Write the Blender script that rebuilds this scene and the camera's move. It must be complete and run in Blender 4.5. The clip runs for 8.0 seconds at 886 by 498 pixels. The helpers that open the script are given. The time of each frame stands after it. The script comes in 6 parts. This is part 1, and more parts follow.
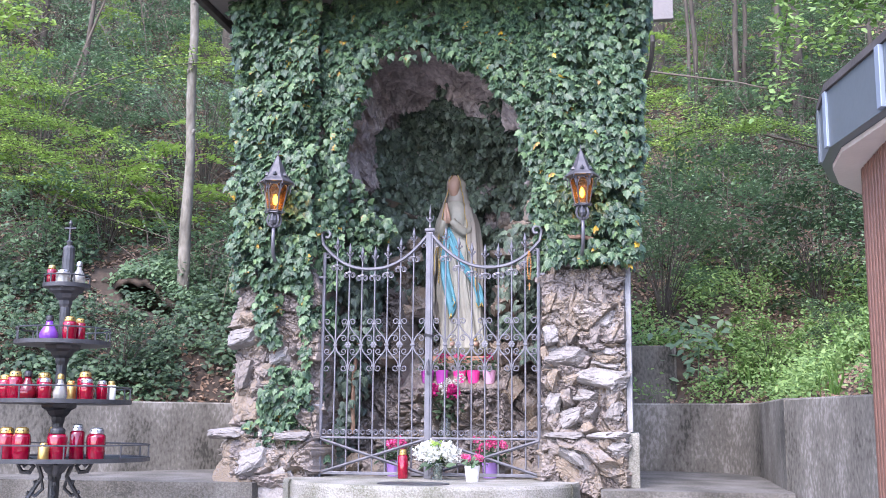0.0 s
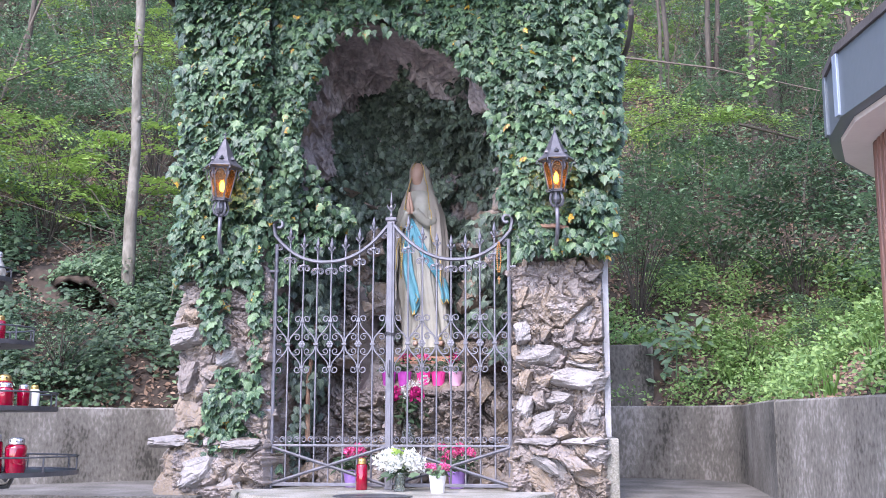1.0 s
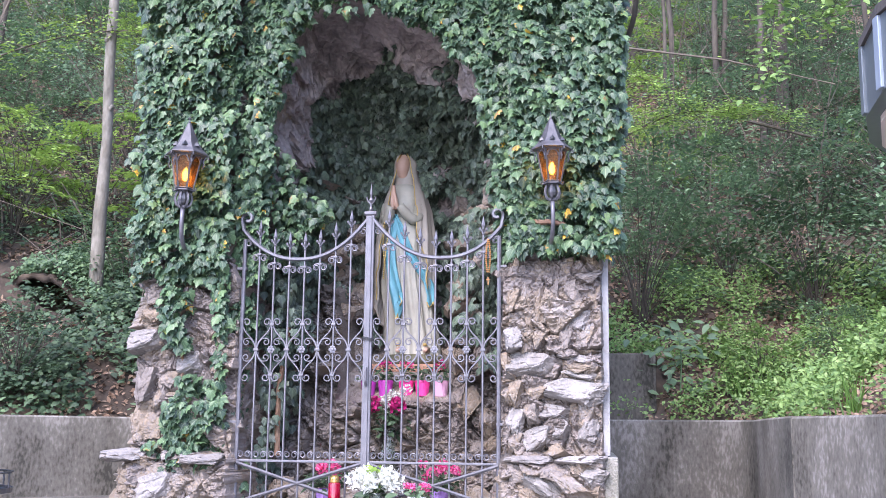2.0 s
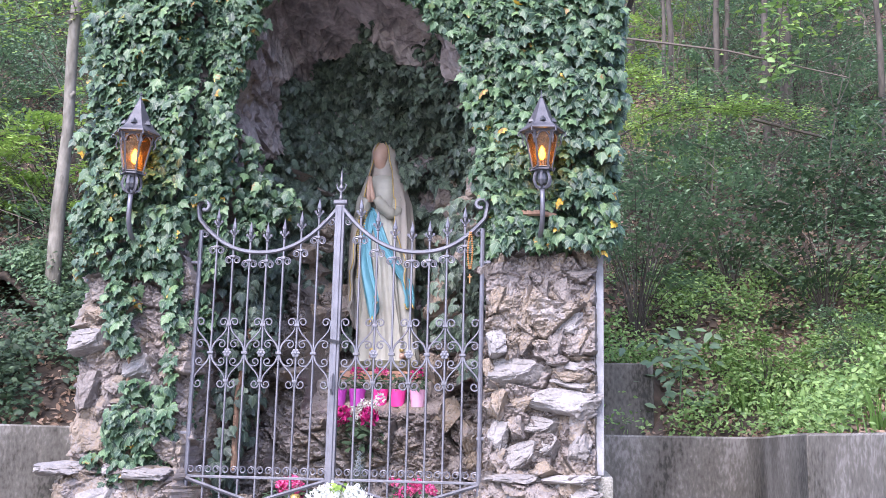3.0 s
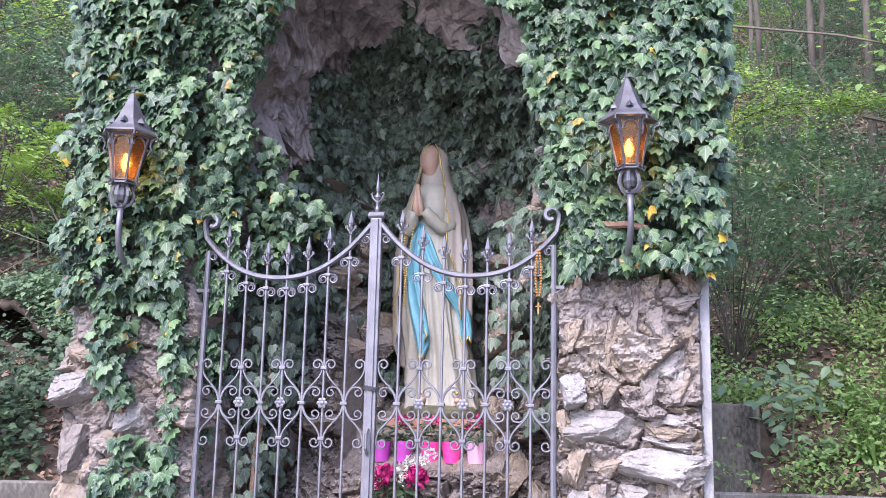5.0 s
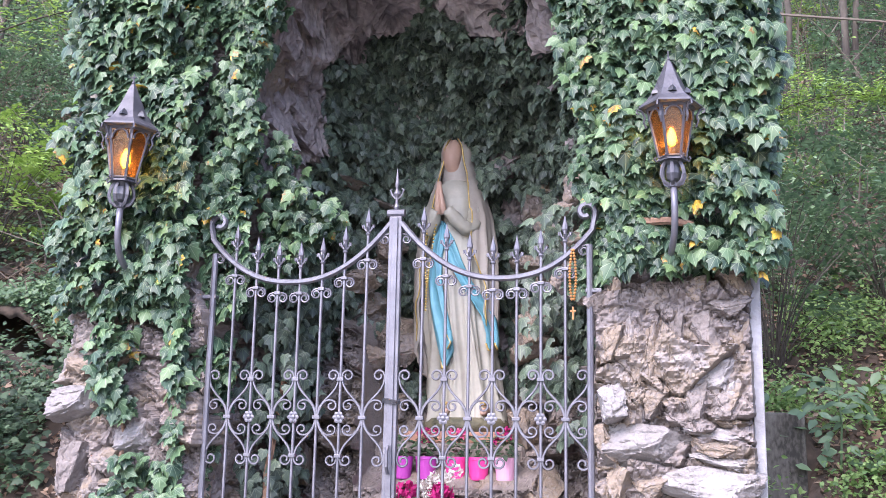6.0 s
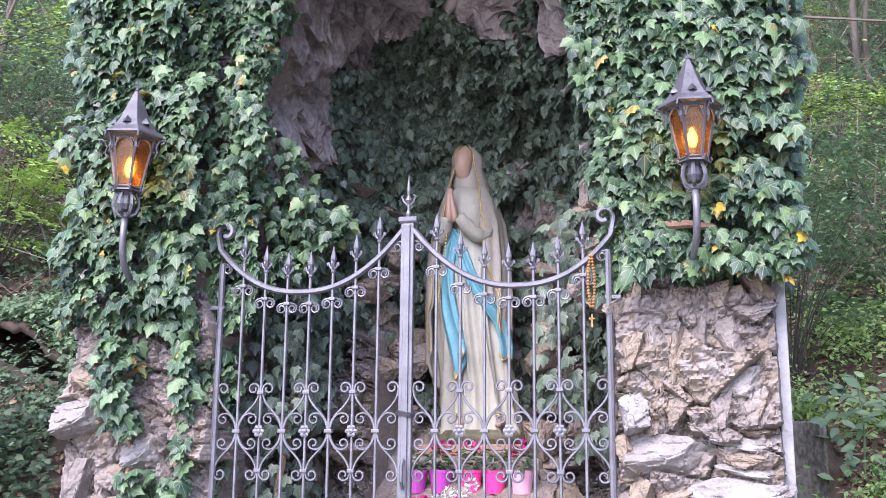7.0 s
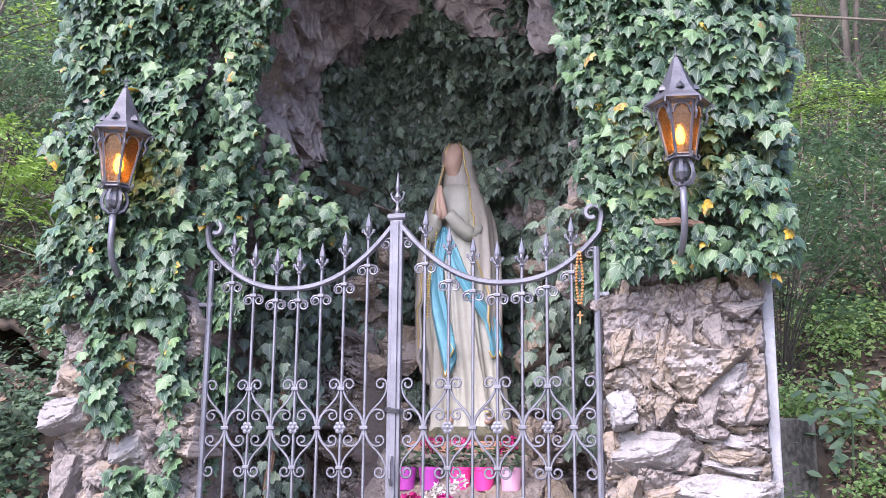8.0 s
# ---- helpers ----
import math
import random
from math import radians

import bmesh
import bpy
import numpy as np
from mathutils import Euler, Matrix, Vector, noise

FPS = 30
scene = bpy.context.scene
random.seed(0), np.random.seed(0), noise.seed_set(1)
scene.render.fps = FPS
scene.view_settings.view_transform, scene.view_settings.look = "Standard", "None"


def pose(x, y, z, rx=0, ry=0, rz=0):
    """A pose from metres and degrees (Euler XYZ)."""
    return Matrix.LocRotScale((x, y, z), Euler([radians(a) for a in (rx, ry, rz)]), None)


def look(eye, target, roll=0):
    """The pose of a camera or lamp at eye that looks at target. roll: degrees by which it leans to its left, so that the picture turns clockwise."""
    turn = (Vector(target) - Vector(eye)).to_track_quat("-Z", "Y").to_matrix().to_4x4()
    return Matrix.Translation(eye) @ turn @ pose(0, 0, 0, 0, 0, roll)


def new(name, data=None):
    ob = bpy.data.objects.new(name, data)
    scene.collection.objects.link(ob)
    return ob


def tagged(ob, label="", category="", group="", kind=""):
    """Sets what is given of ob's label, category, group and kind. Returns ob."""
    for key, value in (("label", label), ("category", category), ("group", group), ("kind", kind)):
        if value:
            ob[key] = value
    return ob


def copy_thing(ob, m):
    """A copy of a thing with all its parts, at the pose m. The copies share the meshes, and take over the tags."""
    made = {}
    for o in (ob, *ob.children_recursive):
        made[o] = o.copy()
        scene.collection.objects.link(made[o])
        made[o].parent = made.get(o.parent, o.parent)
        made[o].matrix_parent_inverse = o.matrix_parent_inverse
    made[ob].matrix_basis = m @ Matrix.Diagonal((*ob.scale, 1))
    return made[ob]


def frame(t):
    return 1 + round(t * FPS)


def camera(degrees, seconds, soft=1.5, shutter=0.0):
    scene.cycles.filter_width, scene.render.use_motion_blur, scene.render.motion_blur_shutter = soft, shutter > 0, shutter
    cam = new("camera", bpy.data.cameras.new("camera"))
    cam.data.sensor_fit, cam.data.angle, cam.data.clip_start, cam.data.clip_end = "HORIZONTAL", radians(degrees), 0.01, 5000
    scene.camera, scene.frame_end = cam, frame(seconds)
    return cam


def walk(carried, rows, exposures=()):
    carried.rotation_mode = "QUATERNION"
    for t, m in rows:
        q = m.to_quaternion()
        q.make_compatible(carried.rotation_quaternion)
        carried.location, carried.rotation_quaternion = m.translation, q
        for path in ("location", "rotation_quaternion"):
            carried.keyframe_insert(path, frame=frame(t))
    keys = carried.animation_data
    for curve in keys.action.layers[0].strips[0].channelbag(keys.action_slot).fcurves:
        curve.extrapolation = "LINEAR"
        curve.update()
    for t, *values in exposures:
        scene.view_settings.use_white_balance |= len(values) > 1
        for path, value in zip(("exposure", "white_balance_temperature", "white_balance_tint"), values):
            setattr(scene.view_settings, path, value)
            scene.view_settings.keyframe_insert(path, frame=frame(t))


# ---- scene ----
cam = camera(44.6, 8.0, soft=0.8)
PATH = [
    (0, (1.434, -7.516, 0.366), (1.088, -5.573, 0.688), 0.5),
    (0.5, (1.34, -7.22, 0.387), (1.027, -5.269, 0.698), 0.2),
    (1, (1.334, -6.913, 0.384), (1.055, -4.96, 0.712), 0.1),
    (1.5, (1.363, -6.594, 0.424), (1.071, -4.644, 0.759), 0.6),
    (2, (1.339, -6.269, 0.438), (1.06, -4.318, 0.777), 0.7),
    (3.5, (1.333, -5.272, 0.451), (1.065, -3.326, 0.825), 1.5),
    (4, (1.29, -4.958, 0.474), (1.008, -3.015, 0.854), 1.6),
    (4.5, (1.253, -4.703, 0.59), (0.908, -2.772, 0.979), 1.5),
    (6, (1.111, -4.13, 0.739), (0.687, -2.216, 1.137), 1.1),
    (6.5, (1.077, -4.035, 0.75), (0.637, -2.128, 1.162), 0.9),
    (7, (1.051, -4.017, 0.746), (0.619, -2.11, 1.165), 0.5),
    (7.5, (1.053, -4.016, 0.742), (0.628, -2.106, 1.158), 0.4),
    (8, (1.069, -4.016, 0.74), (0.649, -2.106, 1.156), 0.5),
]
walk(cam, [(t, look(eye, target, roll)) for t, eye, target, roll in PATH],
     exposures=[(0.0, 2.42, 6150.0, 22.0), (4.0, 2.4, 6220.0, 24.0), (6.0, 2.52, 6330.0, 25.0), (8.0, 2.52, 6330.0, 25.0)])

# ---- light ----
world = bpy.data.worlds.new("world")
scene.world = world
world.use_nodes = True
wn = world.node_tree.nodes
sky = wn.new("ShaderNodeTexSky")
sky.sky_type = 'NISHITA'
sky.sun_disc = False
SUN_EL, SUN_AZ = 50.0, 196.0
sky.sun_elevation, sky.sun_rotation = radians(SUN_EL), radians(SUN_AZ)
sky.air_density, sky.dust_density = 1.0, 1.5
wn["Background"].inputs[1].default_value = 0.15
world.node_tree.links.new(sky.outputs[0], wn["Background"].inputs[0])
sun = new("sun", bpy.data.lights.new("sun", 'SUN'))
sun.data.energy, sun.data.angle, sun.data.color = 0.7, radians(40), (1.0, 0.98, 0.95)
sd = Vector((math.sin(radians(SUN_AZ)) * math.cos(radians(SUN_EL)), math.cos(radians(SUN_AZ)) * math.cos(radians(SUN_EL)), math.sin(radians(SUN_EL))))
sun.matrix_world = look(sd * 30, (0, 0, 0))

# ---- materials ----


def mat(name, cols, rough=0.7, scale=6.0, bump=0.3, bscale=40.0, metal=0.0, rnd='', stretch=(1, 1, 1), spec=0.5, trans=0.0, transmission=0.0, emit=None, coat=0.0, fine=0.25, rw=0.75, placed=False):
    """Colours mixed by two scales of noise, and by a random number for each object or island."""
    m = bpy.data.materials.new(name)
    m.use_nodes = True
    nt = m.node_tree
    N, L = nt.nodes, nt.links
    b = N["Principled BSDF"]
    tc = N.new("ShaderNodeTexCoord")
    mp = N.new("ShaderNodeMapping")
    mp.inputs["Scale"].default_value = stretch
    if placed:
        L.new(N.new("ShaderNodeNewGeometry").outputs["Position"], mp.inputs[0])
    else:
        L.new(tc.outputs["Object"], mp.inputs[0])
    n1 = N.new("ShaderNodeTexNoise")
    n1.inputs["Scale"].default_value, n1.inputs["Detail"].default_value = scale, 8
    n2 = N.new("ShaderNodeTexNoise")
    n2.inputs["Scale"].default_value, n2.inputs["Detail"].default_value = bscale, 6
    L.new(mp.outputs[0], n1.inputs[0]), L.new(mp.outputs[0], n2.inputs[0])
    mix = N.new("ShaderNodeMath")
    mix.operation = 'MULTIPLY_ADD'
    mix.inputs[1].default_value = fine
    L.new(n2.outputs[0], mix.inputs[0])
    src = n1.outputs[0]
    if rnd:
        r = N.new("ShaderNodeObjectInfo") if rnd == 'object' else N.new("ShaderNodeNewGeometry")
        out = r.outputs["Random"] if rnd == 'object' else r.outputs["Random Per Island"]
        a = N.new("ShaderNodeMath")
        a.operation = 'MULTIPLY_ADD'
        a.inputs[1].default_value = rw
        L.new(out, a.inputs[0])
        s = N.new("ShaderNodeMath")
        s.operation = 'MULTIPLY'
        s.inputs[1].default_value = 1.05 - rw
        L.new(src, s.inputs[0])
        L.new(s.outputs[0], a.inputs[2])
        src = a.outputs[0]
    L.new(src, mix.inputs[2])
    sub = N.new("ShaderNodeMath")
    sub.operation = 'SUBTRACT'
    sub.inputs[1].default_value = fine / 2
    L.new(mix.outputs[0], sub.inputs[0])
    ramp = N.new("ShaderNodeValToRGB")
    el = ramp.color_ramp.elements
    lo, hi = (0.06, 0.94) if rnd else (0.3, 0.7)
    stops = [(c if len(c) == 2 else (None, c)) for c in cols]
    for i, (p, c) in enumerate(stops):
        if p is None:
            p = lo + (hi - lo) * i / max(1, len(stops) - 1)
        e = el[i] if i < 2 else el.new(p)
        e.position, e.color = p, (*c, 1)
    L.new(sub.outputs[0], ramp.inputs[0])
    L.new(ramp.outputs[0], b.inputs["Base Color"])
    b.inputs["Roughness"].default_value = rough
    b.inputs["Metallic"].default_value = metal
    b.inputs["Specular IOR Level"].default_value = spec
    b.inputs["Transmission Weight"].default_value = transmission
    b.inputs["Coat Weight"].default_value = coat
    if bump:
        bp = N.new("ShaderNodeBump")
        bp.inputs["Strength"].default_value, bp.inputs["Distance"].default_value = bump, 0.01
        L.new(n2.outputs[0], bp.inputs["Height"])
        L.new(bp.outputs[0], b.inputs["Normal"])
    if emit:
        b.inputs["Emission Color"].default_value, b.inputs["Emission Strength"].default_value = (*emit[0], 1), emit[1]
    if trans:
        t = N.new("ShaderNodeBsdfTranslucent")
        x = N.new("ShaderNodeMixShader")
        x.inputs[0].default_value = trans
        L.new(ramp.outputs[0], t.inputs[0])
        L.new(b.outputs[0], x.inputs[1]), L.new(t.outputs[0], x.inputs[2])
        L.new(x.outputs[0], N["Material Output"].inputs[0])
    return m


M_ROCK = mat("tufa rock", [(0.11, 0.092, 0.08), (0.18, 0.154, 0.138), (0.235, 0.205, 0.187), (0.25, 0.195, 0.14), (0.27, 0.24, 0.224), (0.38, 0.355, 0.34)], 0.9, 9.0, 1.0, 75, rnd='object', fine=0.5, rw=0.4, placed=True)
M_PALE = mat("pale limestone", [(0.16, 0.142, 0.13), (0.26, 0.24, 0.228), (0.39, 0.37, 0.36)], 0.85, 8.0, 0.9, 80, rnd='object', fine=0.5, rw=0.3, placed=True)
M_ROCK2 = mat("cave rock", [(0.15, 0.13, 0.126), (0.275, 0.238, 0.23), (0.40, 0.35, 0.338)], 0.95, 4, 1.0, 38, fine=0.5)
M_MORTAR = mat("mortar", [(0.14, 0.12, 0.105), (0.24, 0.21, 0.19), (0.33, 0.30, 0.275)], 0.95, 5, 0.9, 50, fine=0.5)
M_CONC = mat("old concrete", [(0.045, 0.042, 0.034), (0.115, 0.106, 0.09), (0.16, 0.148, 0.128), (0.27, 0.252, 0.228)], 0.92, 2.6, 0.5, 50, stretch=(1, 1, 0.5), fine=0.6)
M_TERR = mat("worn terrace concrete", [(0.06, 0.056, 0.047), (0.12, 0.112, 0.098), (0.185, 0.175, 0.16)], 0.95, 2.5, 0.8, 70, fine=0.6)
M_PIER = mat("weathered tufa", [(0.12, 0.10, 0.088), (0.195, 0.167, 0.152), (0.24, 0.208, 0.193), (0.23, 0.187, 0.142), (0.29, 0.26, 0.246)], 0.92, 2.4, 1.0, 45, fine=0.3)
M_CONC2 = mat("pale speckled concrete", [(0.14, 0.14, 0.10), (0.26, 0.25, 0.215), (0.38, 0.365, 0.335)], 0.9, 3, 0.9, 90, fine=0.7)
M_BASE = mat("mossy painted base", [(0.06, 0.065, 0.04), (0.14, 0.13, 0.08), (0.22, 0.19, 0.12)], 0.7, 9, 0.6, 50)
M_TRIM = mat("pale grey painted edge", [(0.30, 0.295, 0.305), (0.42, 0.415, 0.425)], 0.7, 7, 0.6, 50, fine=0.5)
M_SOIL = mat("hillside soil", [(0.03, 0.023, 0.018), (0.062, 0.046, 0.034), (0.115, 0.084, 0.062)], 0.98, 1.2, 1.0, 14, fine=0.6)
M_PAVE = mat("pale bounce paving", [(0.22, 0.21, 0.195), (0.34, 0.325, 0.30)], 0.95, 3, 0.6, 80)
M_IVY = mat("ivy leaf", [(0.1, (0.022, 0.046, 0.032)), (0.4, (0.040, 0.083, 0.048)), (0.68, (0.066, 0.128, 0.062)), (0.84, (0.10, 0.178, 0.078)), (0.900, (0.14, 0.23, 0.088)), (0.905, (0.17, 0.085, 0.04)), (0.93, (0.62, 0.40, 0.04))], 0.44, 8, 0.25, 60, rnd='island', trans=0.12, spec=0.45, fine=0.1)
M_IVYO = mat("ivy leaf large", [(0.1, (0.030, 0.062, 0.040)), (0.5, (0.055, 0.112, 0.058)), (0.75, (0.10, 0.18, 0.078)), (0.900, (0.16, 0.25, 0.08)), (0.906, (0.62, 0.42, 0.04))], 0.42, 8, 0.25, 60, rnd='object', trans=0.12, spec=0.45, fine=0.1)
# copy of the ivy for the hollow, paler in colour to offset its deep shade
M_IVYD = mat("ivy leaf brightened for the hollow", [(0.05, 0.07, 0.058), (0.08, 0.112, 0.085), (0.115, 0.165, 0.112)], 0.45, 8, 0.2, 60, rnd='island', trans=0.12, fine=0.1)
M_HERB = mat("fresh herb leaf", [(0.10, 0.19, 0.06), (0.195, 0.325, 0.095), (0.30, 0.44, 0.145)], 0.5, 5, 0.1, 40, rnd='island', trans=0.35, fine=0.1)
M_LEAF = mat("shrub leaf", [(0.066, 0.118, 0.066), (0.122, 0.205, 0.105), (0.205, 0.31, 0.155)], 0.5, 5, 0.1, 40, rnd='island', trans=0.3, fine=0.1)
M_SPRING = mat("spring leaf", [(0.16, 0.27, 0.055), (0.26, 0.40, 0.08), (0.37, 0.51, 0.12)], 0.5, 5, 0.1, 40, rnd='island', trans=0.4, fine=0.1)
# dark foliage green, deepened further to stand in for shade on the bank
M_DARKLEAF = mat("dark leaf with shade in its colour", [(0.026, 0.05, 0.028), (0.05, 0.092, 0.046), (0.088, 0.15, 0.07)], 0.6, 5, 0.1, 40, rnd='island', trans=0.2, fine=0.1)
M_LITTER = mat("dead leaf", [(0.10, 0.062, 0.04), (0.22, 0.14, 0.092), (0.36, 0.26, 0.185)], 0.8, 5, 0.2, 40, rnd='island', trans=0.1)
M_GRASS = mat("grass blade", [(0.07, 0.15, 0.03), (0.13, 0.25, 0.05)], 0.6, 5, 0, 40, rnd='island', trans=0.3)
M_BARK = mat("pale bark", [(0.07, 0.065, 0.05), (0.17, 0.155, 0.125), (0.29, 0.27, 0.23)], 0.9, 5, 0.7, 30, stretch=(1, 1, 0.4), fine=0.4)
M_BARKD = mat("dark bark", [(0.04, 0.033, 0.028), (0.08, 0.068, 0.055), (0.14, 0.12, 0.10)], 0.95, 5, 0.8, 30, stretch=(1, 1, 0.3), fine=0.4)
M_TWIG = mat("dry twig", [(0.08, 0.065, 0.05), (0.20, 0.165, 0.13)], 0.9, 6, 0.3, 40, rnd='island')
M_STEM = mat("ivy stem", [(0.16, 0.09, 0.06), (0.28, 0.18, 0.12)], 0.9, 9, 0.8, 60)
M_IRON = mat("grey painted wrought iron", [(0.115, 0.113, 0.13), (0.19, 0.187, 0.21)], 0.42, 10, 0.15, 90, metal=0.35)
M_DARKIRON = mat("dark grey metal", [(0.055, 0.057, 0.062), (0.10, 0.10, 0.11)], 0.45, 10, 0.15, 90, metal=0.4)
M_LAMPIRON = mat("weathered lantern metal", [(0.06, 0.06, 0.07), (0.12, 0.118, 0.135)], 0.55, 12, 0.3, 70, metal=0.35)
M_CREAM = mat("cream painted plaster", [(0.30, 0.285, 0.235), (0.38, 0.365, 0.305), (0.45, 0.43, 0.36)], 0.55, 4, 0.15, 40)
M_MANTLE = mat("ivory painted plaster", [(0.34, 0.30, 0.255), (0.43, 0.39, 0.34)], 0.55, 4, 0.15, 40)
M_BLUE = mat("pale blue paint", [(0.09, 0.29, 0.36), (0.16, 0.40, 0.48)], 0.5, 6, 0.15, 40)
M_FLESH = mat("flesh coloured plaster", [(0.48, 0.31, 0.235), (0.54, 0.36, 0.275)], 0.5, 6, 0.1, 40)
M_GOLD = mat("gold paint", [(0.48, 0.33, 0.10), (0.62, 0.45, 0.17)], 0.4, 10, 0.2, 60, metal=0.5)
M_TERRA = mat("terracotta", [(0.34, 0.17, 0.11), (0.44, 0.25, 0.17)], 0.8, 8, 0.3, 60)
M_RED = mat("red candle glass", [(0.30, 0.002, 0.022), (0.50, 0.004, 0.05)], 0.06, 18, 0.0, 40, spec=0.6, coat=0.8, trans=0.15, transmission=0.35)
M_REDDEEP = mat("deep red candle glass", [(0.14, 0.002, 0.009), (0.26, 0.004, 0.018)], 0.12, 14, 0.0, 40, spec=0.6, coat=0.4, trans=0.2)
M_PURPLEG = mat("purple candle glass", [(0.20, 0.06, 0.42), (0.32, 0.12, 0.60)], 0.15, 14, 0, 40, coat=0.4, trans=0.2)
M_CLEARG = mat("clear candle glass", [(0.50, 0.48, 0.44), (0.62, 0.60, 0.56)], 0.06, 8, 0, 40, spec=0.6, coat=0.5, transmission=0.6)
M_WAX = mat("white wax", [(0.72, 0.70, 0.63), (0.80, 0.78, 0.72)], 0.5, 8, 0, 40)
M_BRASS = mat("gold lid", [(0.52, 0.34, 0.10), (0.68, 0.48, 0.18)], 0.3, 20, 0.1, 80, metal=0.8)
M_SILVER = mat("silver lid", [(0.45, 0.45, 0.46), (0.62, 0.62, 0.63)], 0.3, 20, 0.1, 80, metal=0.8)
M_BLACK = mat("black plastic lid", [(0.02, 0.02, 0.022), (0.04, 0.04, 0.045)], 0.35, 10, 0.05, 60)
M_AMBER = mat("amber glass", [(0.26, 0.13, 0.03), (0.46, 0.25, 0.07)], 0.22, 16, 0.15, 60, transmission=0.92, spec=0.4)
M_FLAME = mat("lit bulb", [(1.0, 0.55, 0.12), (1.0, 0.62, 0.18)], 0.4, 5, 0, 40, emit=((1.0, 0.52, 0.11), 14.0))
M_WHITEPOT = mat("white ceramic", [(0.70, 0.68, 0.68), (0.78, 0.76, 0.76)], 0.3, 6, 0.05, 60)
M_LILAC = mat("lilac plastic pot", [(0.36, 0.20, 0.58), (0.44, 0.27, 0.66)], 0.4, 6, 0.05, 60)
M_MAGENTA = mat("magenta plastic pot", [(0.42, 0.05, 0.36), (0.52, 0.08, 0.44)], 0.4, 6, 0.05, 60)
M_HOTPINK = mat("hot pink plastic pot", [(0.80, 0.05, 0.30), (0.88, 0.08, 0.36)], 0.4, 6, 0.05, 60)
M_PALEPINK = mat("pale pink plastic pot", [(0.72, 0.36, 0.54), (0.80, 0.44, 0.61)], 0.4, 6, 0.05, 60)
M_PETALP = mat("pink petal", [(0.62, 0.04, 0.20), (0.80, 0.10, 0.32), (0.88, 0.30, 0.48)], 0.6, 6, 0, 40, rnd='island', trans=0.3)
M_PETALM = mat("magenta petal", [(0.42, 0.01, 0.14), (0.62, 0.03, 0.24)], 0.6, 6, 0, 40, rnd='island', trans=0.3)
M_PETALW = mat("white petal", [(0.70, 0.72, 0.66), (0.84, 0.84, 0.80)], 0.6, 6, 0, 40, rnd='island', trans=0.3)
M_FASCIA = mat("blue-grey sheet metal", [(0.12, 0.145, 0.165), (0.155, 0.18, 0.20)], 0.45, 2, 0.05, 40, metal=0.3)
M_STRIP = mat("pale metal strip", [(0.24, 0.29, 0.36), (0.30, 0.35, 0.43)], 0.4, 3, 0.05, 40, metal=0.2)
M_SOFFIT = mat("beige soffit boards", [(0.66, 0.58, 0.53), (0.76, 0.68, 0.63)], 0.7, 3, 0.2, 40)
M_BROWN = mat("brown corrugated sheet", [(0.14, 0.065, 0.045), (0.22, 0.11, 0.08)], 0.5, 4, 0.15, 60, stretch=(1, 1, 0.1))
M_ROOFD = mat("dark roof edge", [(0.055, 0.048, 0.045), (0.10, 0.09, 0.085)], 0.7, 4, 0.2, 50)
M_SOFFG = mat("grey soffit", [(0.17, 0.155, 0.15), (0.23, 0.21, 0.205)], 0.7, 4, 0.2, 50)
M_BEADS = mat("brown wooden beads", [(0.28, 0.12, 0.03), (0.45, 0.22, 0.07)], 0.35, 20, 0, 60)
M_GLASSV = mat("glass vase", [(0.45, 0.52, 0.47), (0.55, 0.61, 0.56)], 0.05, 6, 0, 40, transmission=0.85)


def veined(m):
    """Pale veins that fan out from the foot of an ivy leaf, by the leaf's own flat coordinates."""
    nt = m.node_tree
    N, L = nt.nodes, nt.links

    def op(kind, a, b=None):
        n = N.new("ShaderNodeMath")
        n.operation = kind
        for i, v in enumerate((a, b)):
            if v is None:
                continue
            if isinstance(v, (int, float)):
                n.inputs[i].default_value = v
            else:
                L.new(v, n.inputs[i])
        return n.outputs[0]

    uv = N.new("ShaderNodeUVMap")
    uv.uv_map = "blade"
    sep = N.new("ShaderNodeSeparateXYZ")
    L.new(uv.outputs[0], sep.inputs[0])
    v = op('ADD', sep.outputs[1], 0.02)
    ang = op('ARCTAN2', sep.outputs[0], v)
    rad = op('SQRT', op('ADD', op('MULTIPLY', sep.outputs[0], sep.outputs[0]), op('MULTIPLY', v, v)))
    f = op('ABSOLUTE', op('SUBTRACT', op('FRACT', op('ADD', op('DIVIDE', ang, 0.68), 10.5)), 0.5))
    width = op('MULTIPLY', f, rad)
    mask = op('MULTIPLY', op('LESS_THAN', width, 0.02), 0.42)
    ramp = [n for n in N if n.bl_idname == "ShaderNodeValToRGB"][0]
    mix = N.new("ShaderNodeMix")
    mix.data_type = 'RGBA'
    L.new(mask, mix.inputs[0])
    L.new(ramp.outputs[0], mix.inputs[6])
    mix.inputs[7].default_value = (0.36, 0.45, 0.27, 1)
    L.new(mix.outputs[2], N["Principled BSDF"].inputs["Base Color"])


veined(M_IVY), veined(M_IVYO), veined(M_IVYD)

# ---- small tools ----


def mesh(name, verts, faces, material=None, parent=None, label="", smooth=True):
    me = bpy.data.meshes.new(name)
    me.from_pydata([tuple(v) for v in verts], [], faces)
    if smooth:
        me.shade_smooth()
    if material:
        me.materials.append(material)
    ob = new(name, me)
    if parent:
        ob.parent = parent
    return tagged(ob, label)


def part(name, bm, material, parent, label="", smooth=False):
    me = bpy.data.meshes.new(name)
    bmesh.ops.recalc_face_normals(bm, faces=bm.faces)
    bm.to_mesh(me)
    bm.free()
    if smooth:
        me.shade_smooth()
    me.materials.append(material)
    ob = new(name, me)
    if parent:
        ob.parent = parent
    return tagged(ob, label)


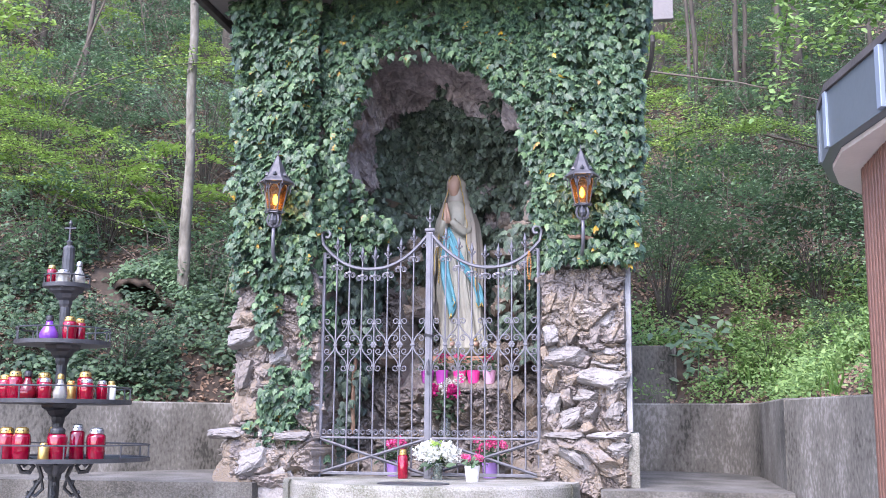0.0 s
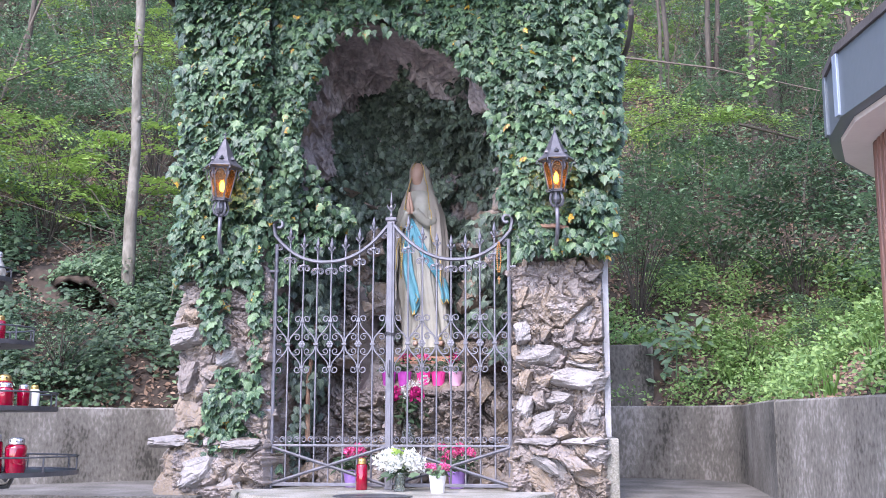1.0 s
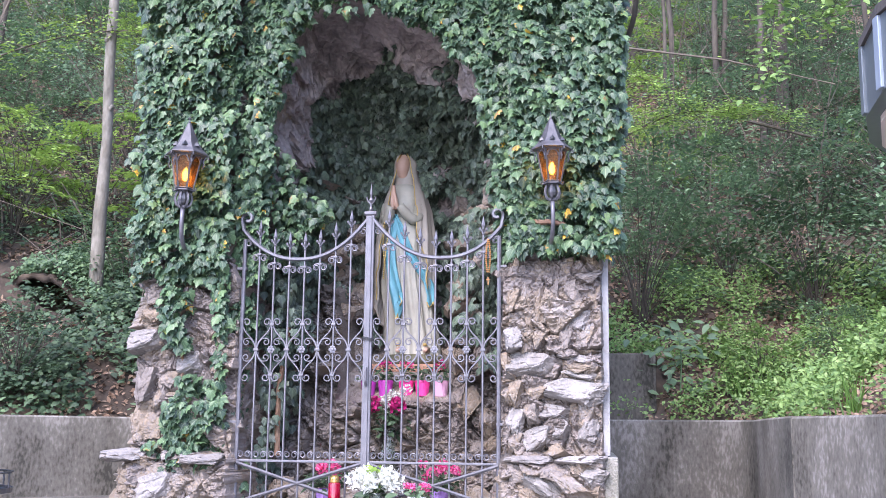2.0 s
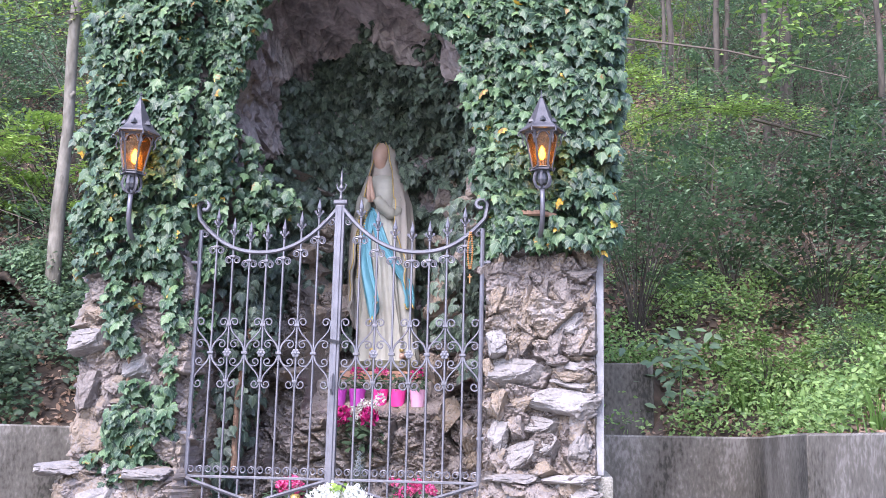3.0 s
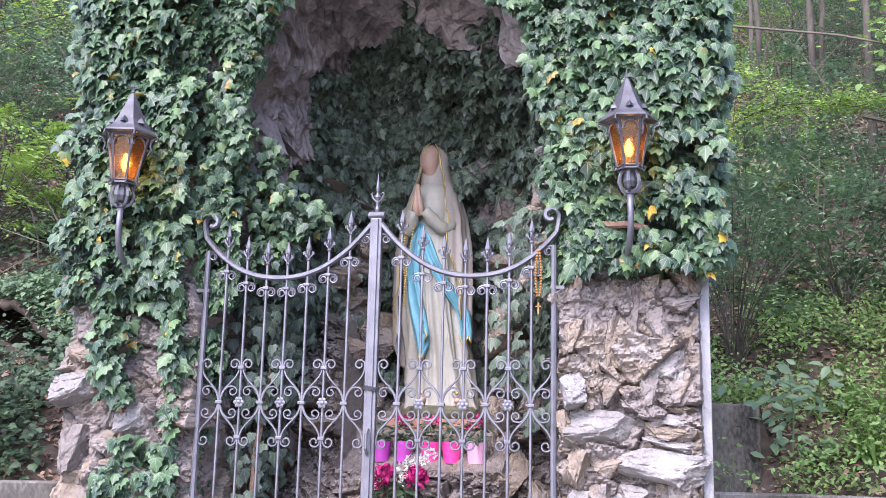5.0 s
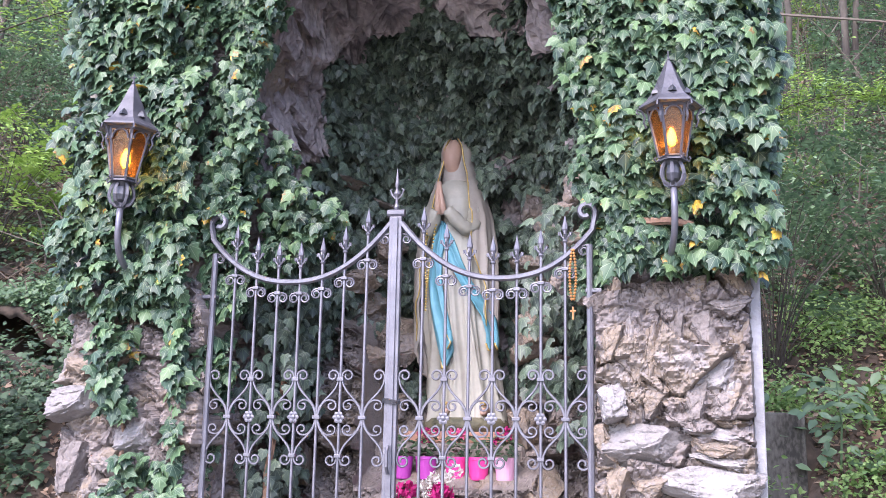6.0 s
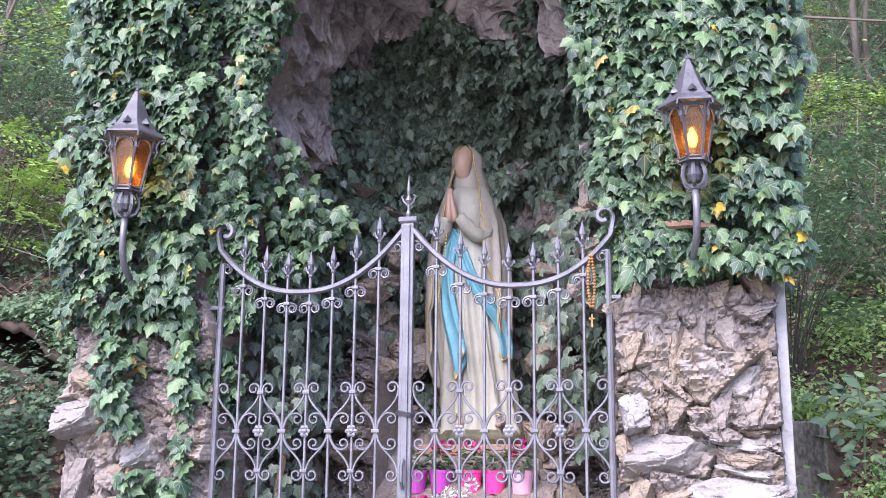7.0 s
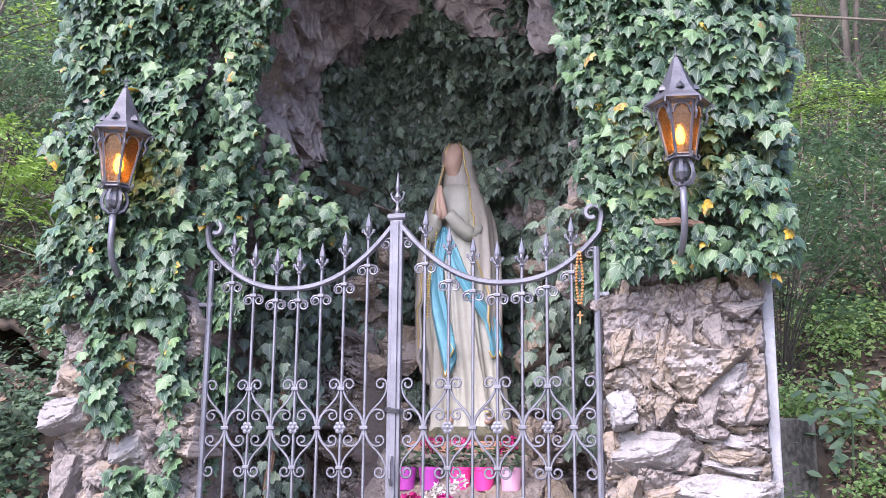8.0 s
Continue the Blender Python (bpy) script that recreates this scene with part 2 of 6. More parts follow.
def thing(name, m, label, category, group="", kind=""):
    ob = new(name)
    ob.empty_display_size = 0.05
    ob.matrix_world = m
    return tagged(ob, label, category, group, kind)


def add_box(bm, x0, y0, z0, x1, y1, z1, bevel=0.0):
    made = bmesh.ops.create_cube(bm, size=1, matrix=Matrix.Translation(((x0 + x1) / 2, (y0 + y1) / 2, (z0 + z1) / 2)) @ Matrix.Diagonal((x1 - x0, y1 - y0, z1 - z0, 1)))
    if bevel:
        edges = {e for v in made["verts"] for e in v.link_edges}
        bmesh.ops.bevel(bm, geom=list(edges), offset=bevel, segments=2, profile=0.5, affect='EDGES')
    return bm


def box(x0, y0, z0, x1, y1, z1, bevel=0.004):
    return add_box(bmesh.new(), x0, y0, z0, x1, y1, z1, bevel)


def add_tube(bm, pts, r, sides=6, r2=None, flat=1.0):
    """A round bar swept along pts; r2: the radius at its end."""
    pts = [Vector(p) for p in pts]
    rings = []
    up = Vector((0, 1, 0))
    n = len(pts)
    for i, p in enumerate(pts):
        d = (pts[min(i + 1, n - 1)] - pts[max(i - 1, 0)]).normalized()
        side = d.cross(up)
        if side.length < 0.05:
            side = d.cross(Vector((1, 0, 0)))
        side.normalize()
        other = side.cross(d).normalized()
        rr = r + ((r2 if r2 is not None else r) - r) * i / max(1, n - 1)
        rings.append([bm.verts.new(p + (side * math.cos(a) + other * math.sin(a) * flat) * rr) for a in [2 * math.pi * k / sides for k in range(sides)]])
    for a, b in zip(rings, rings[1:]):
        for k in range(sides):
            bm.faces.new((a[k], a[(k + 1) % sides], b[(k + 1) % sides], b[k]))
    bm.faces.new(rings[0][::-1]), bm.faces.new(rings[-1])
    return bm


def tube(pts, r, sides=6, r2=None, flat=1.0):
    return add_tube(bmesh.new(), pts, r, sides, r2, flat)


def add_lathe(bm, profile, seg=20, m=Matrix(), wave=0.0, waves=0):
    """A profile of (radius, height) turned round z, closed at both ends."""
    rings = []
    for r, z in profile:
        rings.append([bm.verts.new(m @ Vector((r * (1 + wave * math.cos(waves * a)) * math.cos(a), r * (1 + wave * math.cos(waves * a)) * math.sin(a), z))) for a in [2 * math.pi * k / seg for k in range(seg)]])
    for a, b in zip(rings, rings[1:]):
        for k in range(seg):
            bm.faces.new((a[k], a[(k + 1) % seg], b[(k + 1) % seg], b[k]))
    bm.faces.new(rings[0][::-1]), bm.faces.new(rings[-1])
    return bm


def lathe(profile, seg=20, m=Matrix(), wave=0.0, waves=0):
    return add_lathe(bmesh.new(), profile, seg, m, wave, waves)


def bez(p0, p1, p2, p3, n=8):
    out = []
    for i in range(n + 1):
        t = i / n
        out.append(tuple(p0[k] * (1 - t) ** 3 + 3 * p1[k] * t * (1 - t) ** 2 + 3 * p2[k] * t * t * (1 - t) + p3[k] * t ** 3 for k in range(len(p0))))
    return out


def curl(cx, cz, r, a0, turns, n=12, shrink=0.25):
    """A flat spiral in the x, z plane, from its rim inwards."""
    out = []
    for i in range(n + 1):
        t = i / n
        a = a0 + turns * 2 * math.pi * t
        rr = r * (1 - (1 - shrink) * t)
        out.append((cx + rr * math.cos(a), 0, cz + rr * math.sin(a)))
    return out


def scatter(name, verts, faces, mats, material, parent=None, smooth=False):
    """One mesh of many copies of a small template at the poses mats (an array of 4 x 4)."""
    V = np.array(verts, float)
    F = len(faces)
    k = len(V)
    mats = np.asarray(mats, float)
    W = np.einsum("nij,kj->nki", mats[:, :3, :3], V) + mats[:, None, :3, 3]
    n = len(mats)
    me = bpy.data.meshes.new(name)
    me.vertices.add(n * k)
    me.vertices.foreach_set("co", W.reshape(-1).astype(np.float32))
    sizes = np.array([len(f) for f in faces])
    idx = np.concatenate([np.array(f) for f in faces])
    loops = (idx[None, :] + (np.arange(n) * k)[:, None]).reshape(-1)
    totals = np.tile(sizes, n)
    starts = np.concatenate([[0], np.cumsum(totals)[:-1]])
    me.loops.add(len(loops))
    me.polygons.add(n * F)
    me.loops.foreach_set("vertex_index", loops.astype(np.int32))
    me.polygons.foreach_set("loop_start", starts.astype(np.int32))
    uv = me.uv_layers.new(name="blade")
    uv.data.foreach_set("uv", np.tile(V[idx][:, :2].reshape(-1), n).astype(np.float32))
    me.update(calc_edges=True)
    if smooth:
        me.shade_smooth()
    me.materials.append(material)
    ob = new(name, me)
    if parent:
        ob.parent = parent
    return ob


def leaf_pose(p, normal, tip, size, rng, jitter=0.4):
    """A pose with z along the leaf's face and y along its tip."""
    nrm = Vector(normal) + Vector([rng.gauss(0, jitter) for _ in range(3)])
    nrm.normalize()
    t = Vector(tip) + Vector([rng.gauss(0, jitter) for _ in range(3)])
    t = (t - nrm * t.dot(nrm))
    if t.length < 1e-3:
        t = nrm.orthogonal()
    t.normalize()
    x = t.cross(nrm)
    m = np.eye(4)
    for j, v in enumerate((x, t, nrm)):
        m[:3, j] = np.array(v) * size
    m[:3, 3] = p
    return m


IVY_V = [(0, 0.02, 0.10), (0, 0.42, 0.06), (-0.24, -0.14, 0.0), (-0.52, 0.12, -0.10), (-0.36, 0.30, 0.0), (-0.40, 0.52, -0.09), (-0.22, 0.62, 0.0), (0, 1.0, -0.16), (0.22, 0.62, 0.0), (0.40, 0.52, -0.09), (0.36, 0.30, 0.0), (0.52, 0.12, -0.10), (0.24, -0.14, 0.0)]
IVY_F = [(0, 3, 2), (0, 4, 3), (0, 1, 4), (1, 5, 4), (1, 6, 5), (1, 7, 6), (1, 8, 7), (1, 9, 8), (1, 10, 9), (0, 10, 1), (0, 11, 10), (0, 12, 11)]
OVAL_V = [(0, 0, 0), (-0.26, 0.35, 0.05), (0, 0.45, -0.03), (0.26, 0.35, 0.05), (-0.18, 0.72, 0.02), (0.18, 0.72, 0.02), (0, 1, -0.08)]
OVAL_F = [(0, 2, 1), (0, 3, 2), (1, 2, 4), (2, 3, 5), (2, 6, 4), (2, 5, 6)]
BLADE_V = [(-0.03, 0, 0), (0.03, 0, 0), (-0.022, 0.5, 0.05), (0.022, 0.5, 0.05), (0, 1.0, 0.3)]
BLADE_F = [(0, 1, 3, 2), (2, 3, 4)]


def fbm(x, y, z, octaves=4):
    return noise.fractal(Vector((x, y, z)), 0.9, 2.1, octaves, noise_basis='PERLIN_ORIGINAL')


# ---- ground, walls, terrace ----


def outside(x, y):
    """Metres beyond the retaining walls, towards the hill."""
    db = y - 1.95
    dr = min(x - 2.4, 0.953 * (x - 2.4) + 0.303 * y)
    if db > -0.6 and dr > -0.6:
        right = math.hypot(db + 0.6, dr + 0.6) - 0.6
    else:
        right = max(db, dr)
    dl = -0.61 * (x + 2.6) + 0.79 * (y - 1.1)
    return max(right, dl)


def yard(y):
    return -1.1 + 0.36 * min(1.0, max(0.0, (y + 5.4) / 1.0))


def hill(x, y):
    d = outside(x, y)
    if d < 0.05:
        return yard(y)
    near = min(d, 60)
    z = 0.5 + 0.72 * max(0.0, near - 0.15) + 0.10 * fbm(x * 1.3, y * 1.3, 1) * min(1, near) + 0.35 * fbm(x * 0.3, y * 0.3, 5) * min(1.0, near / 3)
    z -= 0.7 * math.exp(-((x + 3.30) / 0.36) ** 4 - ((y - 2.92) / 0.34) ** 4)
    if 1.0 < x < 1.86 and d > 0.1:
        z = 0.555 if y < 2.5 else max(z, 1.05)
    return max(z, 0.44) if d > 0.1 else yard(y) + (0.5 - yard(y)) * (d - 0.05) / 0.05


def make_ground():
    def axis(lo, hi, flo, fhi, fine):
        a, v, s = [], flo, fine
        while v < fhi:
            a.append(v)
            v += fine
        while v < hi:
            a.append(v)
            s *= 1.25
            v += s
        a.append(hi)
        v, s = flo, fine
        while v > lo:
            s *= 1.25
            v -= s
            a.insert(0, v)
        return a
    xs, ys = axis(-400, 400, -11, 8, 0.11), axis(-400, 400, -6, 15, 0.11)
    V = [(x, y, hill(x, y)) for y in ys for x in xs]
    nx = len(xs)
    F = [(j * nx + i, j * nx + i + 1, (j + 1) * nx + i + 1, (j + 1) * nx + i) for j in range(len(ys) - 1) for i in range(nx - 1)]
    ob = mesh("ground", V, F, M_SOIL)
    tagged(ob, "brown leaf-littered soil of a steep wooded bank", "ground", kind="structure")
    # unseen yard in front of the shrine, paved pale to bounce light upwards
    bm = bmesh.new()
    rows = [-14, -5.4, -4.4, -0.2]
    vs = [[bm.verts.new((x, y, yard(y) + 0.006)) for x in (-3.4, 2.35)] for y in rows]
    for a, b in zip(vs, vs[1:]):
        bm.faces.new((a[0], a[1], b[1], b[0]))
    tagged(part("pavement", bm, M_PAVE, None), "unseen yard in front of the shrine, made pale to bounce light up", "pavement", kind="structure")


def wall_sweep(name, path, top, label):
    """A retaining wall of 0.18 m along a path whose hill side lies to its left-hand normal."""
    bm = bmesh.new()
    rings = []
    n = len(path)
    for i, (x, y) in enumerate(path):
        a, b = path[max(i - 1, 0)], path[min(i + 1, n - 1)]
        d = Vector((b[0] - a[0], b[1] - a[1], 0)).normalized()
        o = Vector((d.y, -d.x, 0)) * 0.18
        zb = -1.3
        prof = [(0, zb), (0.0, top - 0.012), (0.07, top), (0.93, top), (1.0, top - 0.012), (1.0, zb)]
        rings.append([bm.verts.new((x + o.x * k, y + o.y * k, z + (0.006 * fbm(x * 2, y * 2, 3) if z > 0 else 0))) for k, z in prof])
    for a, b in zip(rings, rings[1:]):
        for k in range(5):
            bm.faces.new((a[k], b[k], b[k + 1], a[k + 1]))
    bm.faces.new(rings[0]), bm.faces.new(rings[-1])
    return tagged(part(name, bm, M_CONC, None), label, "wall", kind="structure")


make_ground()
arc = [(1.8 + 0.6 * math.cos(a), 1.35 + 0.6 * math.sin(a)) for a in [math.pi / 2 - k * math.pi / 20 for k in range(11)]]
wall_sweep("wall_east", ([(0.9, 1.95), (1.4, 1.95)] + arc + [(2.4, 0.7), (2.4, 0.0)])[::-1], 0.565, "weathered grey concrete retaining wall with damp stains")
wall_sweep("wall_east", [(2.406, 0.0), (2.88, -1.5), (3.36, -3.0), (4.3, -6.0)][::-1], 0.56, "dark stained concrete retaining wall below the bank")
wall_sweep("wall_west", [(-1.0, 1.95), (-1.5, 1.95), (-2.6, 1.1), (-3.9, 0.096), (-7.0, -2.3)][::-1], 0.54, "weathered grey concrete retaining wall below the ivy bank")
# upper wall on the slope
bm = box(1.2, 2.40, 0.3, 1.80, 2.58, 1.09, 0.012)
tagged(part("wall_upper", bm, M_CONC, None), "short mossy concrete wall on the slope", "wall", kind="structure")


def terrace(name, outline, label):
    bm = bmesh.new()
    top = [bm.verts.new((x, y, -0.045 + 0.045 * max(0.0, min(1.0, (y + 0.3) / 2.3)))) for x, y in outline]
    bot = [bm.verts.new((x, y, -1.0)) for x, y in outline]
    bm.faces.new(top), bm.faces.new(bot[::-1])
    n = len(outline)
    for i in range(n):
        bm.faces.new((top[i], bot[i], bot[(i + 1) % n], top[(i + 1) % n]))
    return tagged(part(name, bm, M_TERR, None), label, "pavement", kind="structure")


terrace("pavement_east", [(1.2, -0.3), (2.42, -0.22), (2.42, 0.9), (2.38, 1.5), (2.1, 1.9), (1.6, 2.0), (1.2, 2.0)], "pale worn concrete terrace beside the shrine")
terrace("pavement_west", [(-1.2, 2.0), (-1.55, 2.0), (-2.62, 1.13), (-3.95, 0.1), (-3.3, -0.25), (-1.2, -0.2)], "pale worn concrete terrace beside the shrine")
# rounded platform before the gate, with the floor of the grotto behind
bm = bmesh.new()
outline = [(-0.95, 1.9), (-0.95, -0.3)] + [(0.08 + 0.98 * math.cos(a), -0.12 - 0.9 * math.sin(a)) for a in [math.pi * (1 - (k + 1.5) / 25) for k in range(23)]] + [(1.05, -0.3), (1.05, 1.9)]
outline = [(-0.95, 1.9), (-0.95, -0.25), (-0.86, -0.42)] + outline[3:-3] + [(1.02, -0.42), (1.05, -0.25), (1.05, 1.9)]
top = [bm.verts.new((x, y, 0)) for x, y in outline]
mid = [bm.verts.new((0.05 + (x - 0.05) * 1.008, y * 1.008, -0.02)) for x, y in outline]
bot = [bm.verts.new((0.05 + (x - 0.05) * 1.008, y * 1.008, -1.0)) for x, y in outline]
bm.faces.new(top)
for a, b in ((top, mid), (mid, bot)):
    for i in range(len(a)):
        bm.faces.new((a[i], b[i], b[(i + 1) % len(a)], a[(i + 1) % len(a)]))
tagged(part("floor", bm, M_CONC2, None), "rounded speckled concrete platform before the gate", "platform", kind="structure")

# ---- grotto ----
grotto = thing("grotto", pose(0, 0, 0), "rugged tufa stone grotto with an arched niche, partly overgrown by ivy", "shrine")


OPEN_Z = [(1.5, 0.80), (2.2, 0.70), (2.45, 0.68), (2.7, 0.60), (3.0, 0.53), (3.14, 0.47), (3.19, 0.25), (3.2, 0.0)]
OPEN_W = [(1.5, 0.80), (2.0, 0.78), (2.3, 0.71), (2.62, 0.67), (2.78, 0.52), (2.92, 0.43), (3.04, 0.2), (3.12, 0.0)]


def half_opening(z, side):
    """Half the width of the uneven opening at a height, on one side."""
    rows = OPEN_W if side > 0 else OPEN_Z
    return float(np.interp(z, [r[0] for r in rows], [r[1] for r in rows]))


def rocky(x, y, z, s=1.0):
    """Blocky relief: broken slabs with ledges."""
    w = 0.12 * noise.noise(Vector((x * 3, y * 3, z * 3)))
    out = 0.0
    for k, (sx, sz, amp) in enumerate(((3.6, 5.2, 0.085), (7.0, 9.5, 0.03), (13.0, 18.0, 0.016))):
        p = Vector(((x + w) * sx, y * sx, (z + w) * sz + 0.35 * x * sz + 7 * k))
        d, pts = noise.voronoi(p)
        c = noise.cell(pts[0] * 7.31)
        g = Vector((noise.cell(pts[0] * 3.1), 0, noise.cell(pts[0] * 5.3)))
        edge = min(0.06, d[1] - d[0]) / 0.06
        out += amp * (0.5 * c * edge + 0.55 * edge + 0.9 * g.dot(p - pts[0]) * edge)
    crease = 0.085 * min(0.3, abs(fbm(x * 4.5, y * 4.5, z * 7, 4))) + 0.05 * min(0.25, abs(fbm(x * 11, y * 11 + 4, z * 16, 3)))
    return s * (out * 0.95 + crease * 1.0 - 0.02 + 0.012 * fbm(x * 18, y * 18, z * 26, 3) + 0.035 * min(0.25, abs(fbm(x * 24, y * 24, z * 36, 3))))


RIM = [(-half_opening(z, -1), z) for z in [-0.02 + 3.2 * k / 90 for k in range(91)]]
RIM += [(-0.25 + 0.33 * k / 16, 3.19 - 0.09 * k / 16) for k in range(1, 16)]
RIM += [(half_opening(z, 1), z) for z in [3.10 - 3.12 * k / 90 for k in range(91)]]
RUN = [0.0]
for a, b in zip(RIM, RIM[1:]):
    RUN.append(RUN[-1] + math.hypot(b[0] - a[0], b[1] - a[1]))


def hollow(u, q):
    """A point of the cave's surface, u along the rim of the opening and q into the depth, and its outward direction."""
    x, z = (float(np.interp(u * RUN[-1], RUN, [p[c] for p in RIM])) for c in (0, 1))
    kx = (1.02 + 0.14 * min(1.0, q / 0.2)) * max(0.0, 1 - q ** 3.4) ** 0.5
    kz = max(0.0, 1 - q ** 2.6) ** 0.62
    px, pz = x * kx, z if z < 1.6 else 1.6 + (z - 1.6) * kz * (1 + 0.05 * min(1.0, q / 0.2))
    py = 0.08 + 1.62 * q
    d = Vector((px * 0.9, 1.1 * q * q, max(0.0, pz - 1.6) * 0.8)).normalized()
    r = (rocky(px, py, pz + 9, 1.6) + 0.04 * fbm(px * 2.2, py * 2.2, pz * 2.2 + 5)) * min(1.0, 0.1 + q / 0.35)
    return Vector((px, py, pz)) - d * r, d


def make_core():
    # front face of the piers and the wall above, as one sheet that bends into the side faces
    for side, name in ((-1, "pier_west"), (1, "pier_east")):
        V, F = [], []
        nz, nu = 560, 200
        for j in range(nz + 1):
            z = -0.95 + (3.5 + 0.95) * j / nz
            inner = half_opening(z, side)
            outer = 1.37 if side > 0 else 1.40
            foot = 0.10 * max(0.0, min(1.0, (0.32 - z) / 0.08))
            for i in range(nu + 1):
                u = i / nu
                if u < 0.2:                      # reveal, from deep inside to the front
                    x, y, nx, ny = inner, 0.75 - 0.65 * u / 0.2, -1, 0
                elif u < 0.8:
                    x, y, nx, ny = inner + (outer - inner) * (u - 0.2) / 0.6, 0.10, 0, -1
                else:
                    x, y, nx, ny = outer, 0.10 + 1.9 * (u - 0.8) / 0.2, 1, 0
                r = rocky(x * side + 5 * side, y, z)
                if z > 1.45:
                    r = r * 0.35 - 0.05
                elif 0.2 <= u < 0.8:
                    r = r * 0.9 + 0.022
                if u < 0.2:
                    r = r * 0.5 - 0.03
                if u >= 0.8 and side > 0:
                    r *= 0.15
                x += nx * (r + foot * 0.5) if inner > 0 or nx >= 0 else 0
                y += ny * (r + foot)
                V.append((x * side, y, z))
        for j in range(nz):
            for i in range(nu):
                a = j * (nu + 1) + i
                q = (a, a + 1, a + nu + 2, a + nu + 1)
                F.append(q if side > 0 else q[::-1])
        mesh(name, V, F, M_PIER, grotto, "craggy weathered tufa pier", False)
    # the cave behind: one uneven hollow whose vault sinks towards the back
    V, F = [], []
    ns, n = 150, 200
    for j in range(ns + 1):
        for i in range(n):
            p, d = hollow(i / (n - 1), j / ns)
            V.append(p)
    for j in range(ns):
        for i in range(n - 1):
            a = j * n + i
            F.append((a, a + n, a + n + 1, a + 1))
    mesh("niche", V, F, M_ROCK2, grotto, "dark broken rock of the hollow and its vault", False)
    # rough rock bank behind the gate, lower before the shelf
    V, F = [], []
    nx, nz = 230, 190
    for j in range(nz + 1):
        z = 1.5 * j / nz
        for i in range(nx + 1):
            x = -0.84 + 1.68 * i / nx
            mid = max(0.0, min(1.0, (0.46 - abs(x - 0.05)) / 0.06))
            y = 0.82 + 0.30 * z * (1 - mid) + 0.02 * mid - 0.12 * math.exp(-((x + 0.47) / 0.13) ** 2) * (1 - 0.4 * z)
            crest = 0.655 * mid + (1 - mid) * (1.15 + 0.5 * fbm(x * 3, 3, 1))
            y += 1.9 * min(0.45, max(0.0, z - crest))
            V.append((x, y - rocky(x, 0.3, z + 4, 1.5) * (1 if z < crest else 0.4), z))
    for j in range(nz):
        for i in range(nx):
            a = j * (nx + 1) + i
            F.append((a, a + 1, a + nx + 2, a + nx + 1))
    mesh("rock_bank", V, F, M_PIER, grotto, "crinkled grey rock behind the gate", False)
    # lintel wall over the arch, closed behind and above
    part("lintel", box(-1.38, 0.12, 3.2, 1.36, 2.0, 3.62, 0.01), M_MORTAR, grotto)
    part("back_wall", box(-1.38, 1.9, -0.9, 1.36, 2.1, 3.62, 0.01), M_MORTAR, grotto)
    # pale edge board and base block on the east side
    part("edge_board", box(1.372, 0.05, 0.33, 1.412, 2.0, 1.85, 0.004), M_TRIM, grotto, "pale grey vertical edge board")
    part("base_block", box(1.33, -0.02, -0.9, 1.455, 2.0, 0.325, 0.01), M_CONC2, grotto, "mossy concrete base block")
    # roof with soffit
    part("soffit", box(-1.72, -0.42, 3.55, 1.44, 0.3, 3.60, 0.004), M_SOFFG, grotto, "grey underside of the roof")
    part("fascia", box(-1.77, -0.46, 3.50, -1.722, 2.3, 3.66, 0.004), M_ROOFD, grotto)
    part("rafter_end", box(1.60, -0.42, 3.085, 1.735, -0.36, 3.66, 0.006), M_SOFFG, grotto, "grey boxed end of the roof")
    part("roof", box(-1.8, -0.5, 3.662, 1.44, 2.1, 3.74, 0.01), M_ROOFD, grotto, "dark flat roof edge")
    part("downpipe", tube([(1.60, -0.1, 3.09)] + bez((1.60, -0.1, 3.05), (1.60, 0.05, 2.90), (1.54, 0.2, 2.80), (1.42, 0.3, 2.72), 8), 0.016, 10), M_ROOFD, grotto, "dark curved downpipe")


make_core()


def stone_mesh(name, seed, flat=0.55, material=None, cuts=14, lo=0.24, hi=0.44):
    """A broken slab: a rounded box cut by random planes, with split layers and rough faces."""
    rng = random.Random(seed)
    bm = bmesh.new()
    bmesh.ops.create_icosphere(bm, subdivisions=5, radius=1.0)
    planes = []
    for _ in range(cuts):
        d = Vector([rng.gauss(0, 1), rng.gauss(0, 1), rng.gauss(0, 0.8)]).normalized()
        planes.append((d, rng.uniform(lo, hi)))
    off = Vector((rng.uniform(0, 50), rng.uniform(0, 50), 0))
    dip = Vector((rng.gauss(0, 0.5), rng.gauss(0, 0.3), 1)).normalized()
    for v in bm.verts:
        p = v.co.copy()
        k = max(abs(p.x), abs(p.y), abs(p.z))
        p = p.lerp(p / k, 0.85) * 0.5
        q = p * 2.6 + off
        w = 0.05 * noise.noise(q * 1.3)
        for d, e in planes:
            o = p.dot(d) - e + w
            if o > 0:
                p -= d * o
        dist, pts = noise.voronoi(q * 1.2)
        crack = min(0.1, dist[1] - dist[0]) / 0.1
        step = noise.cell(pts[0] * 5.7)
        rough = noise.fractal(q * 3.0, 0.8, 2.1, 5, noise_basis='PERLIN_ORIGINAL')
        bed = p.dot(dip) * 4.5 + 0.5 * noise.noise(q)
        layer = min(1.0, abs(bed % 1.0 - 0.5) * 7)
        v.co = p * (1 + 0.07 * (crack - 1) + 0.06 * step * crack + 0.035 * rough + 0.028 * (layer - 1))
        v.co.z *= flat
    me = bpy.data.meshes.new(name)
    bm.to_mesh(me)
    bm.free()
    me.shade_smooth()
    me.set_sharp_from_angle(angle=radians(38))
    me.materials.append(material or M_ROCK)
    return me


